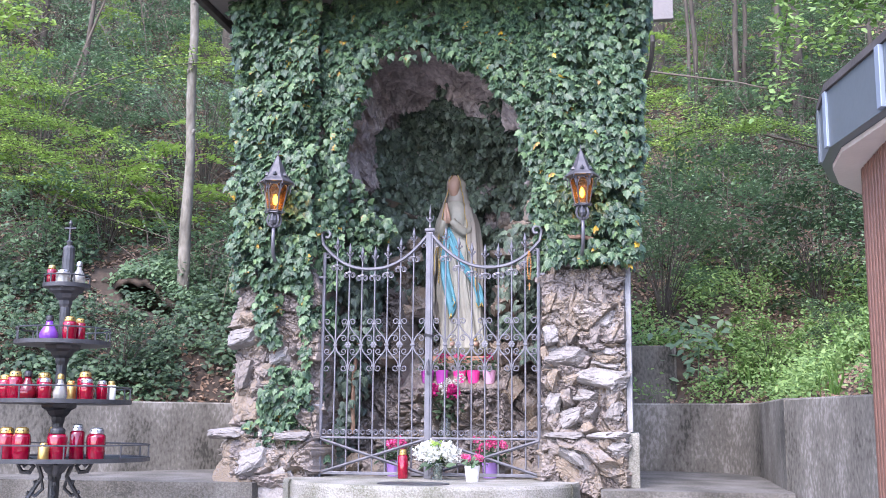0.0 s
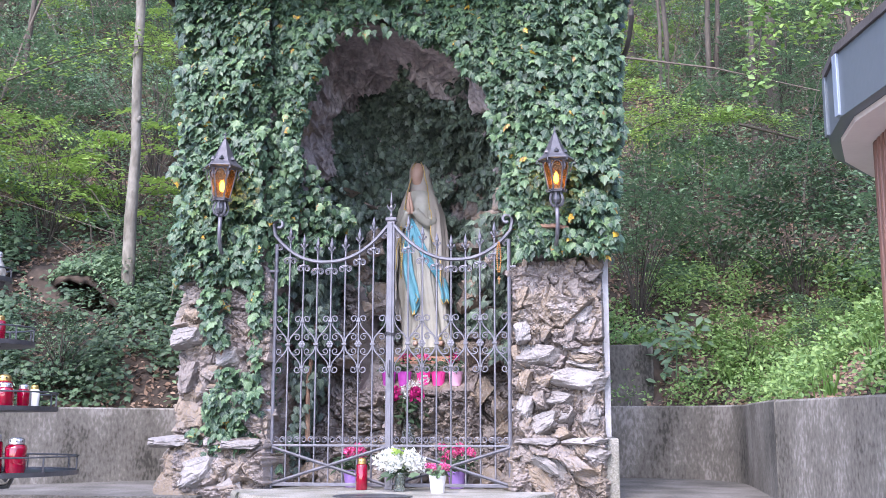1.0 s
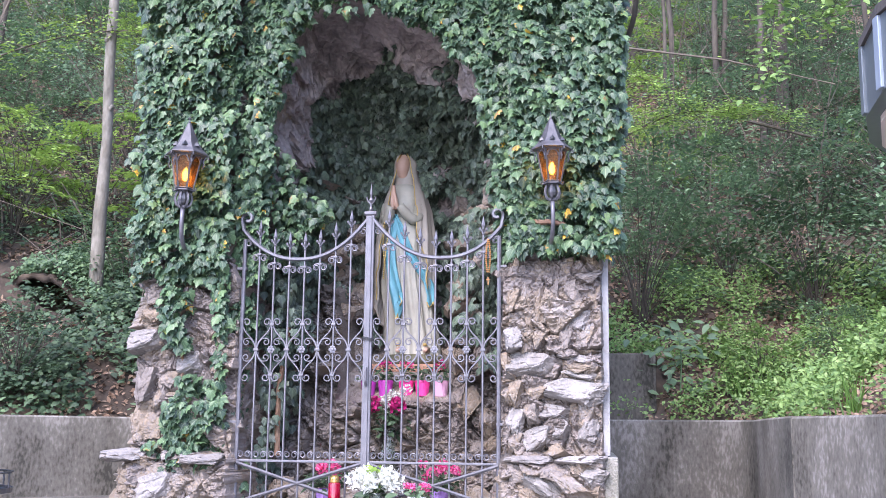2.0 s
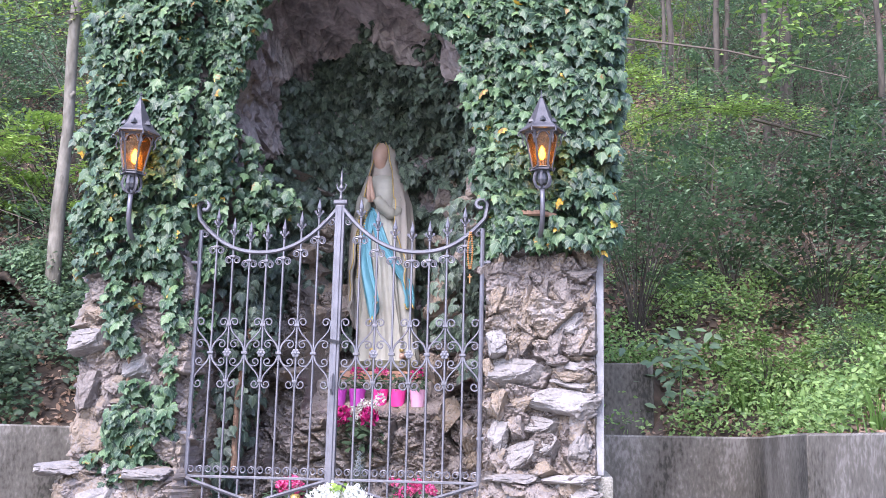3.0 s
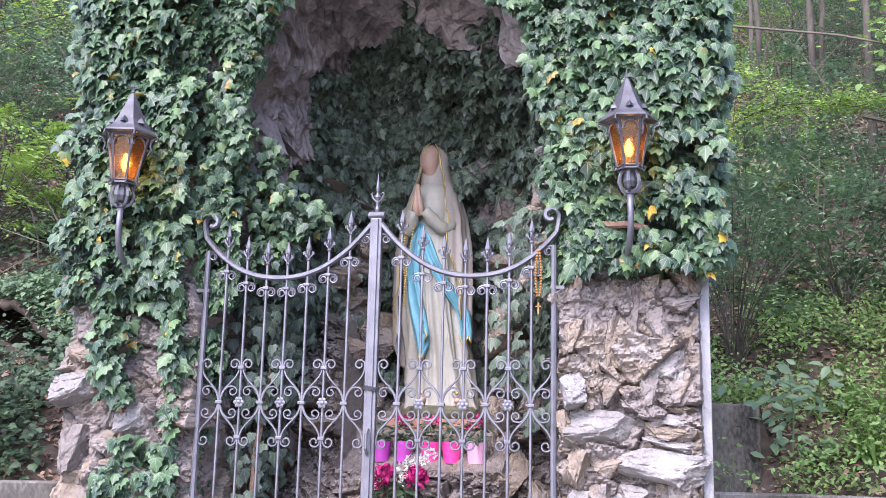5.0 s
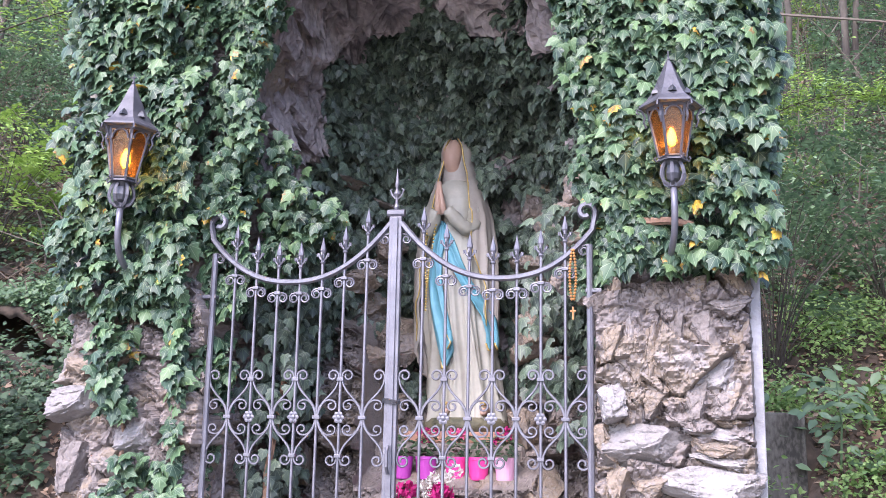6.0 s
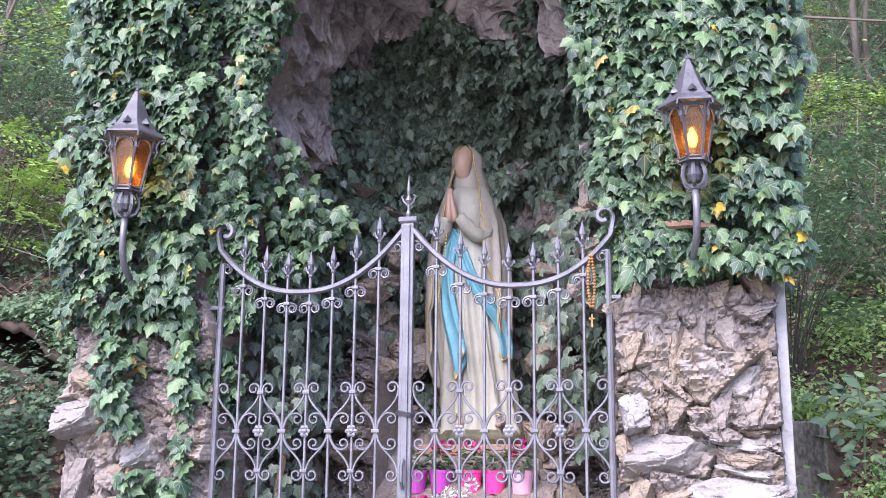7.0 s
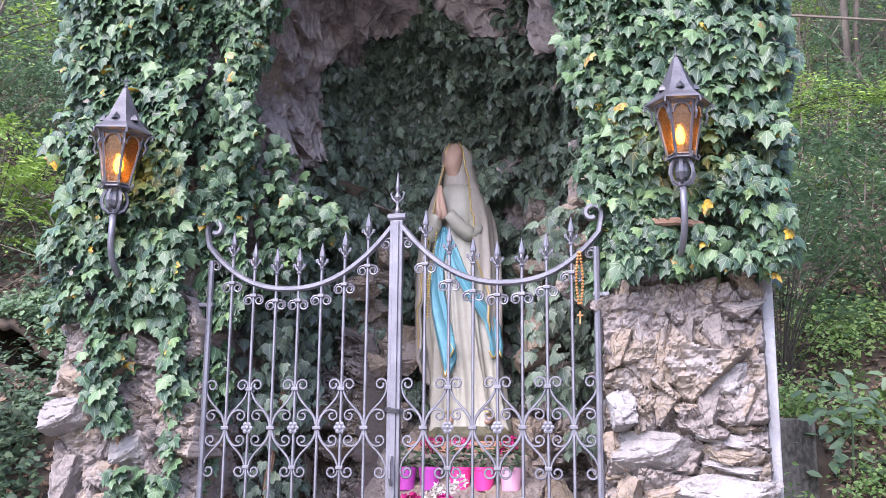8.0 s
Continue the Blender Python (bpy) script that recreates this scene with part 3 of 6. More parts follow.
STONES = [stone_mesh("stone", 40 + k, 0.62 + 0.08 * (k % 6)) for k in range(12)]
BLOCKS = [stone_mesh("stone", 80 + k, 1.0, M_ROCK, 18, 0.32, 0.50) for k in range(6)]
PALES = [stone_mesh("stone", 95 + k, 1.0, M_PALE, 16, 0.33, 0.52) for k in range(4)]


def place_stones():
    rng = random.Random(5)

    def stone(x, y, z, sx, sy, sz, tilt=12, flip=0):
        ob = new("stone", STONES[rng.randrange(len(STONES))])
        ob.parent = grotto
        ob.matrix_world = pose(x, y, z, rng.gauss(0, tilt * 0.7), rng.gauss(0, tilt), rng.choice((0, 90, 180, 270)) if abs(sx - sy) < 0 else rng.gauss(0, 14) + flip) @ Matrix.Diagonal((sx, sy, sz, 1))

    def block(kind, x0, z0, x1, z1, y, depth, tilt=0, lean=0):
        ob = new("stone", kind[rng.randrange(len(kind))])
        ob.parent = grotto
        ob.matrix_world = pose((x0 + x1) / 2, y, (z0 + z1) / 2, lean, tilt, rng.gauss(0, 6)) @ Matrix.Diagonal(((x1 - x0) * 1.2, depth * 0.9, (z1 - z0) * 1.25, 1))

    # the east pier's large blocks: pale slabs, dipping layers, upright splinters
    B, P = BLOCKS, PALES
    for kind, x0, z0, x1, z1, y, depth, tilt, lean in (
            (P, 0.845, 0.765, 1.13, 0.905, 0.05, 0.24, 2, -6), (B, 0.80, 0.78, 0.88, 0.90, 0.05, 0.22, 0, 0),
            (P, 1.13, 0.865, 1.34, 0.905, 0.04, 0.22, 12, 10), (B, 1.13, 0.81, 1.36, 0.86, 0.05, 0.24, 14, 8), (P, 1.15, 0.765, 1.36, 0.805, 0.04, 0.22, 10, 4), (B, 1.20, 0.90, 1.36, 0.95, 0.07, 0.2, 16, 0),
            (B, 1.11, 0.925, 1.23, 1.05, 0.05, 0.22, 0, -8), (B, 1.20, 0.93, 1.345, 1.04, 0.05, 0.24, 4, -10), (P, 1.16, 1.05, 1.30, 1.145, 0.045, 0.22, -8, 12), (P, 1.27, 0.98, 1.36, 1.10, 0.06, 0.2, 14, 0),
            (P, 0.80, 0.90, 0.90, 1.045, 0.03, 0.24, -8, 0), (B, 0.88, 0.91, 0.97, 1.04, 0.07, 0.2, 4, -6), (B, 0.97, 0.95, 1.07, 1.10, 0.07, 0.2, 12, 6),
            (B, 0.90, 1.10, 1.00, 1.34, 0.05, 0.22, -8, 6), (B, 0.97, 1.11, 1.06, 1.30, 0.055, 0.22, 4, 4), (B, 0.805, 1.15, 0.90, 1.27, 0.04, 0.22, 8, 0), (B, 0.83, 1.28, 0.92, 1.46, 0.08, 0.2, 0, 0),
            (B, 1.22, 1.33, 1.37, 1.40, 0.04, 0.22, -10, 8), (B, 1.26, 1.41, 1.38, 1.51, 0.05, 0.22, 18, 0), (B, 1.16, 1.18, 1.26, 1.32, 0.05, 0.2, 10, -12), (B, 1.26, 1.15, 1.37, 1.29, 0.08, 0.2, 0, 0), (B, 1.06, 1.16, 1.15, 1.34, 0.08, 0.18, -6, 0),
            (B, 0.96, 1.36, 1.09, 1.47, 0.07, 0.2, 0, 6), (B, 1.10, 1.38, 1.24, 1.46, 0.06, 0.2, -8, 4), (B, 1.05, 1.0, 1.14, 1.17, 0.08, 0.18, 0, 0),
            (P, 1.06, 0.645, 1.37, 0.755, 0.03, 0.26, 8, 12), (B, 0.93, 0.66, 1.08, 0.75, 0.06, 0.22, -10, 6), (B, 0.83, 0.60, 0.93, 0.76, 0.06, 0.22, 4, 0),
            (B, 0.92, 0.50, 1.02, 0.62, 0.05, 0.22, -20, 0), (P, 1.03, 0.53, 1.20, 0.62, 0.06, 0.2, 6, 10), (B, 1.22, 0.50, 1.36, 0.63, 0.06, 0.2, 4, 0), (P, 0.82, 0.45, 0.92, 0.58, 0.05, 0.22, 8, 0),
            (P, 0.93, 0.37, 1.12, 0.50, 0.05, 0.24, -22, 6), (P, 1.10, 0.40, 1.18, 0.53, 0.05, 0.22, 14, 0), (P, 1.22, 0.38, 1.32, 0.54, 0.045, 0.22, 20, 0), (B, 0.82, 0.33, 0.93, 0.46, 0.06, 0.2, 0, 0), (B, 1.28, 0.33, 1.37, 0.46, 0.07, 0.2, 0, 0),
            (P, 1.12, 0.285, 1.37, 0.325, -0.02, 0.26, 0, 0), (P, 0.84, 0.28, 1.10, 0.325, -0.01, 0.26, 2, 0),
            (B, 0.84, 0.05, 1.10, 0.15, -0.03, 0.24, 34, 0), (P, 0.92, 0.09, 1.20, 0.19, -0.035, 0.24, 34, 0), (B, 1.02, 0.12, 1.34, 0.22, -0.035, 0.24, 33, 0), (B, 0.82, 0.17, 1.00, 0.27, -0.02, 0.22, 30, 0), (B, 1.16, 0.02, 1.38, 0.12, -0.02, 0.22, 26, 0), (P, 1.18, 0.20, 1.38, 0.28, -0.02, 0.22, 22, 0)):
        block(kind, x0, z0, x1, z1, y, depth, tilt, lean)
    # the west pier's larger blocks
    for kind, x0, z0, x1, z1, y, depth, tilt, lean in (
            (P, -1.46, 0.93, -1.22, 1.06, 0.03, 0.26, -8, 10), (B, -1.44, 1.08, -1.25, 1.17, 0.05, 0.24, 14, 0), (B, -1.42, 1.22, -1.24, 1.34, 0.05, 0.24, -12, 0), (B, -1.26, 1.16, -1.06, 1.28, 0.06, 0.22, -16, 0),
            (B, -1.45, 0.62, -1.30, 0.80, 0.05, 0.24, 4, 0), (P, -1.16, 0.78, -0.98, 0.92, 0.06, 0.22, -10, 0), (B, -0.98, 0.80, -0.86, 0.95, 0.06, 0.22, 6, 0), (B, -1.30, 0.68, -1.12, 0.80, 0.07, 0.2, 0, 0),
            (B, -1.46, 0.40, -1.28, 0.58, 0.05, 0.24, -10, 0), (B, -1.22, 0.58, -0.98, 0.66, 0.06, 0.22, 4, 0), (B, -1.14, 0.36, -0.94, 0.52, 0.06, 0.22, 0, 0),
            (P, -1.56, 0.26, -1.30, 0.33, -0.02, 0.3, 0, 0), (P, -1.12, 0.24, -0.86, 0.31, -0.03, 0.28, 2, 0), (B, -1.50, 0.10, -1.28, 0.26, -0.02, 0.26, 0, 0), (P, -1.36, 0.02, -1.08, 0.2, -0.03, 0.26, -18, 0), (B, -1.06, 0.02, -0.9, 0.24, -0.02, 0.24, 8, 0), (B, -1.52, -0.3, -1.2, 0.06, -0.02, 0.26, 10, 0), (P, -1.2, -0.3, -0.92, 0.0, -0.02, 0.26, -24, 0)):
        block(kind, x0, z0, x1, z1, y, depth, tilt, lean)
    # pier fronts: uneven courses of smaller pieces between them
    for side, x0, x1 in ((1, 0.80, 1.335), (-1, -1.42, -0.80)):
        z = -0.55
        while z < 1.62:
            h = rng.uniform(0.07, 0.15)
            x = x0 - 0.02
            while x < x1 - 0.05:
                w = min(rng.uniform(0.09, 0.22), x1 + 0.03 - x)
                foot = -0.10 if z < 0.27 else 0.0
                stone(x + w / 2, 0.105 + foot + rng.gauss(0, 0.02), z + h / 2 + rng.gauss(0, 0.03), w * 1.15, rng.uniform(0.16, 0.22), h * 1.6, 16)
                x += w * 0.92
            z += h * 0.93
        # reveals and outer side
        z = 0.0
        while z < 1.6:
            h = rng.uniform(0.08, 0.15)
            for y in (0.3, 0.52, 0.75):
                stone(side * 0.90, y + rng.gauss(0, 0.03), z + h / 2, rng.uniform(0.14, 0.2), 0.26, h * 2.1)
                if side < 0:
                    stone(-1.40, y + rng.gauss(0, 0.03), z + h / 2, rng.uniform(0.16, 0.24), 0.28, h * 2.1)
            z += h
    # projecting ledge stones on top of the west base
    for x in (-1.36, -1.15, -0.93):
        stone(x, 0.0, 0.29, 0.27, 0.26, 0.09, 5)
    # stones inside the niche: back, flanks and crumbled ledges
    for _ in range(120):
        a = rng.uniform(0.04, 0.96) * math.pi
        z = rng.uniform(0.05, 2.0) if rng.random() < 0.7 else rng.uniform(2.0, 3.05)
        k = 1.0 if z < 2.3 else math.sqrt(max(0, 1 - ((z - 2.3) / 1.05) ** 2))
        if z > 1.5 and not 0.2 < a / math.pi < 0.8:
            continue
        c, s = math.cos(a), math.sin(a)
        x, y = 0.86 * k * abs(c) ** 0.8 * (1 if c > 0 else -1), 0.42 + 1.27 * k * s ** 0.8
        stone(x, y, z, rng.uniform(0.12, 0.30), rng.uniform(0.14, 0.24), rng.uniform(0.10, 0.26), 25, math.degrees(a) + 90)
    # rock shelf under the statue, and its rough front
    for _ in range(14):
        x = rng.uniform(-0.36, 0.47)
        z = rng.uniform(0.03, 0.585)
        stone(x, 0.90 + rng.gauss(0, 0.03), z, rng.uniform(0.14, 0.26), 0.28, rng.uniform(0.14, 0.3), 20)
    for _ in range(16):
        stone(rng.uniform(-0.75, 0.75), rng.uniform(0.25, 0.5), rng.uniform(0.02, 0.10), rng.uniform(0.14, 0.25), 0.22, rng.uniform(0.2, 0.36), 25)
    for sx in (-1, 1):
        for _ in range(9):
            stone(sx * rng.uniform(0.44, 0.74), 0.88 + rng.gauss(0, 0.05), rng.uniform(0.02, 0.95), rng.uniform(0.16, 0.30), 0.26, rng.uniform(0.18, 0.36), 20)
    # bare brown rock where the ivy ends beside the opening
    for k in range(12):
        stone(rng.uniform(0.66, 0.78), rng.uniform(0.4, 0.6), 1.46 + k * 0.05, rng.uniform(0.16, 0.24), 0.24, rng.uniform(0.13, 0.2), 10)
    # flanks of the statue
    for sx in (-1, 1):
        for k in range(18):
            stone(sx * rng.uniform(0.36, 0.62), rng.uniform(1.15, 1.45), 0.75 + k * 0.085, rng.uniform(0.18, 0.32), 0.28, rng.uniform(0.14, 0.26), 16)


part("shelf", box(-0.36, 0.86, 0.0, 0.47, 1.7, 0.685, 0.03), M_MORTAR, grotto, "rough cement shelf with flower pots")
part("pedestal", box(-0.36, 1.02, 0.60, 0.38, 1.75, 0.86, 0.03), M_MORTAR, grotto)

# ---- gate ----
gate = thing("gate", pose(0, 0, 0), "closed two-leaf wrought iron gate with scrolls and spear tips, grey paint", "gate")
SP = 0.0945


def gate_top(u):
    """Height of the swooping top bar at u from 0 (hinge) to 1 (meeting stile)."""
    return 1.475 + (0.235 * (abs(u - 0.46) / 0.54) ** 2.2 if u > 0.46 else 0.17 * ((0.46 - u) / 0.46) ** 2.4)


def make_leaf(s):
    X = lambda k: s * (0.778 - k * SP)
    leaf = new("gate_leaf")
    leaf.parent = gate
    part("hinge_stile", tube([(X(0), 0, 0.0), (X(0), 0, 1.60)], 0.013, 8), M_IRON, leaf)
    # swooping bar with a curl at the hinge end
    top = [(X(8 * u), 0, gate_top(u)) for u in [k / 30 for k in range(31)]]
    start = [(X(0) + s * 0.012, 0, 1.66), (X(0) + s * 0.022, 0, 1.71)]
    cu = [(X(0) - s * (0.012 + 0.036 * math.cos(a) * k), 0, 1.732 + 0.036 * math.sin(a) * k) for a, k in [(math.pi * (1.0 - 0.17 * i), 1 - 0.055 * i) for i in range(11)]]
    part("top_bar", tube(cu[::-1] + start[::-1] + top, 0.0125, 6, flat=1.3), M_IRON, leaf)
    for k in range(1, 8):
        zt = gate_top(k / 8)
        part("bar", tube([(X(k), 0, 0.03), (X(k), 0, zt + 0.06)], 0.0062, 6), M_IRON, leaf)
        bm = lathe([(0.007, 0), (0.011, 0.006), (0.007, 0.014), (0.007, 0.04), (0.013, 0.055), (0.012, 0.065), (0.0, 0.115)], 8, Matrix.Translation((X(k), 0, zt + 0.055)))
        for q in (-1, 1):
            add_tube(bm, [(X(k) + q * dx, 0, zt + 0.055 + dz) for dx, dz in ((0.004, 0.016), (0.014, 0.026), (0.02, 0.044), (0.024, 0.042), (0.022, 0.03))], 0.0045, 5)
            add_tube(bm, [(X(k), q * dx, zt + 0.055 + dz) for dx, dz in ((0.004, 0.016), (0.014, 0.026), (0.02, 0.044), (0.022, 0.03))], 0.0045, 5)
        part("spear_tip", bm, M_IRON, leaf)
        part("collar", box(X(k) - 0.013, -0.011, zt - 0.055, X(k) + 0.013, 0.011, zt - 0.042, 0.002), M_IRON, leaf)
    # curls below the swooping bar
    for k in range(8):
        za, zb = gate_top(k / 8) - 0.05, gate_top((k + 1) / 8) - 0.05
        xa, xb = X(k), X(k + 1)
        for x, z, q, o in ((xa, za, -s, 1), (xb, zb, s, -1)):
            bm = bmesh.new()
            w = []
            for i in range(15):
                t = i / 14
                a = math.pi * (0.55 - 2.9 * t)
                r = 0.021 * (1 - 0.62 * t)
                w.append((x + q * (0.023 + r * math.cos(a) * -1 * -1), 0, z - 0.018 + r * math.sin(a)))
            add_tube(bm, [(x, 0, z + 0.006)] + w, 0.0038, 5)
            part("scroll", bm, M_IRON, leaf)

    # the wide band of lyre scrolls with rosettes
    zc = 0.928

    def quarter(bm, x, q, v):
        """One limb of a lyre, from the collar at the next bar to the curl by bar x."""
        n = x + q * SP
        c = bez((n - q * 0.004, 0, zc + v * 0.008), (n - q * 0.006, 0, zc + v * 0.075), (x + q * 0.012, 0, zc + v * 0.085), (x + q * 0.007, 0, zc + v * 0.155), 9)
        e = []
        for i in range(13):
            t = i / 12
            a = math.pi - math.pi * 2.2 * t
            r = 0.024 * (1 - 0.6 * t)
            e.append((x + q * (0.031 + r * math.cos(a)), 0, zc + v * (0.165 + r * math.sin(a))))
        add_tube(bm, c + e, 0.0046, 6)
        # inner curl
        bm2 = bmesh.new()
        c = bez((n - q * 0.005, 0, zc + v * 0.006), (n - q * 0.012, 0, zc + v * 0.05), (n - q * 0.035, 0, zc + v * 0.075), (x + q * 0.036, 0, zc + v * 0.068), 7)
        e = []
        for i in range(12):
            t = i / 11
            a = math.pi / 2 + math.pi * 2.1 * t
            r = 0.022 * (1 - 0.6 * t)
            e.append((x + q * (0.034 + r * math.cos(a)), 0, zc + v * (0.046 + r * math.sin(a))))
        add_tube(bm2, c + e, 0.0042, 6)
        part("scroll", bm2, M_IRON, leaf)

    for k in (0, 2, 4, 6, 8):
        for q in (-1, 1):
            if (k == 0 and q == s) or (k == 8 and q == -s):
                continue
            for v in (-1, 1):
                bm = bmesh.new()
                quarter(bm, X(k), q, v)
                part("scroll", bm, M_IRON, leaf)
        if k in (2, 4, 6):
            for v in (-1, 1):
                part("collar", box(X(k) - 0.014, -0.011, zc + v * 0.15 - 0.007, X(k) + 0.014, 0.011, zc + v * 0.15 + 0.007, 0.002), M_IRON, leaf)
            bm = lathe([(0.0, -0.006), (0.008, -0.005), (0.009, 0.004), (0.0, 0.007)], 8, pose(X(k), -0.012, zc, 90))
            for i in range(6):
                a = i * math.pi / 3
                add_lathe(bm, [(0.0, -0.004), (0.009, -0.002), (0.009, 0.002), (0.0, 0.004)], 8, pose(X(k) + 0.0155 * math.cos(a), -0.01, zc + 0.0155 * math.sin(a), 90))
            part("rosette", bm, M_IRON, leaf)
    for k in (1, 3, 5, 7):
        part("collar", box(X(k) - 0.016, -0.011, zc - 0.007, X(k) + 0.016, 0.011, zc + 0.007, 0.002), M_IRON, leaf)
    # small curls on the lower rail
    part("rail", box(min(X(0), X(8)), -0.008, 0.268, max(X(0), X(8)), 0.008, 0.282, 0.002), M_IRON, leaf)
    for k in range(8):
        for q, x in ((-s, X(k)), (s, X(k + 1))):
            bm = bmesh.new()
            w = []
            for i in range(13):
                t = i / 12
                a = math.pi * (1.1 - 2.6 * t)
                r = 0.022 * (1 - 0.62 * t)
                w.append((x + q * (0.024 + r * math.cos(a)), 0, 0.311 + r * math.sin(a)))
            add_tube(bm, [(x + q * 0.002, 0, 0.285)] + w, 0.0038, 5)
            part("scroll", bm, M_IRON, leaf)
    # crossed braces and bottom rail
    for a, b in (((X(0), 0.265), (X(8), 0.03)), ((X(8), 0.265), (X(0), 0.03))):
        # darker metal than the other bars, to tone down the braces' bright reflections
        part("brace", tube([(a[0], -0.012, a[1]), (b[0], -0.012, b[1])], 0.010, 4, flat=0.5), M_LAMPIRON, leaf)
    part("bottom_rail", box(min(X(0), X(8)), -0.01, 0.018, max(X(0), X(8)), 0.01, 0.04, 0.002), M_IRON, leaf)
    for z in (1.42, 0.5):
        part("hinge", box(X(0) - 0.016 - (0.03 if s < 0 else 0), -0.008, z - 0.008, X(0) + 0.016 + (0.03 if s > 0 else 0), 0.03, z + 0.008, 0.003), M_IRON, leaf)
    return leaf


for s in (-1, 1):
    make_leaf(s)
bm = box(-0.026, -0.014, 0.0, 0.026, 0.014, 1.735, 0.003)
add_box(bm, -0.012, -0.022, 0.02, 0.012, -0.013, 1.73, 0.002)
part("meeting_stile", bm, M_IRON, gate)
part("cap", tube([(-0.036, 0, 1.75), (0.036, 0, 1.75)], 0.016, 10), M_IRON, gate)
bm = lathe([(0.008, 1.76), (0.012, 1.775), (0.006, 1.79), (0.006, 1.815), (0.016, 1.83), (0.005, 1.85), (0.009, 1.87), (0.0, 1.945)], 10)
for q in (-1, 1):
    add_tube(bm, [(q * 0.004, 0, 1.81), (q * 0.02, 0, 1.826), (q * 0.028, 0, 1.848), (q * 0.02, 0, 1.853)], 0.004, 5)
part("finial", bm, M_IRON, gate)
part("handle", tube([(0.0, -0.03, 0.715), (0.0, -0.05, 0.74), (0.0, -0.05, 0.80), (0.0, -0.03, 0.82)], 0.007, 6), M_IRON, gate, "worn metal door handle")
bm = bmesh.new()
for k in range(3):
    add_tube(bm, [(0.034 * math.cos(a), 0.024 * math.sin(a) - 0.003, 0.985 + 0.006 * k + 0.004 * math.sin(a * 2)) for a in [2 * math.pi * i / 16 for i in range(17)]], 0.004, 5)
part("tie_wire", bm, M_DARKIRON, gate, "dark wire wound round both leaves")

# ---- statue ----


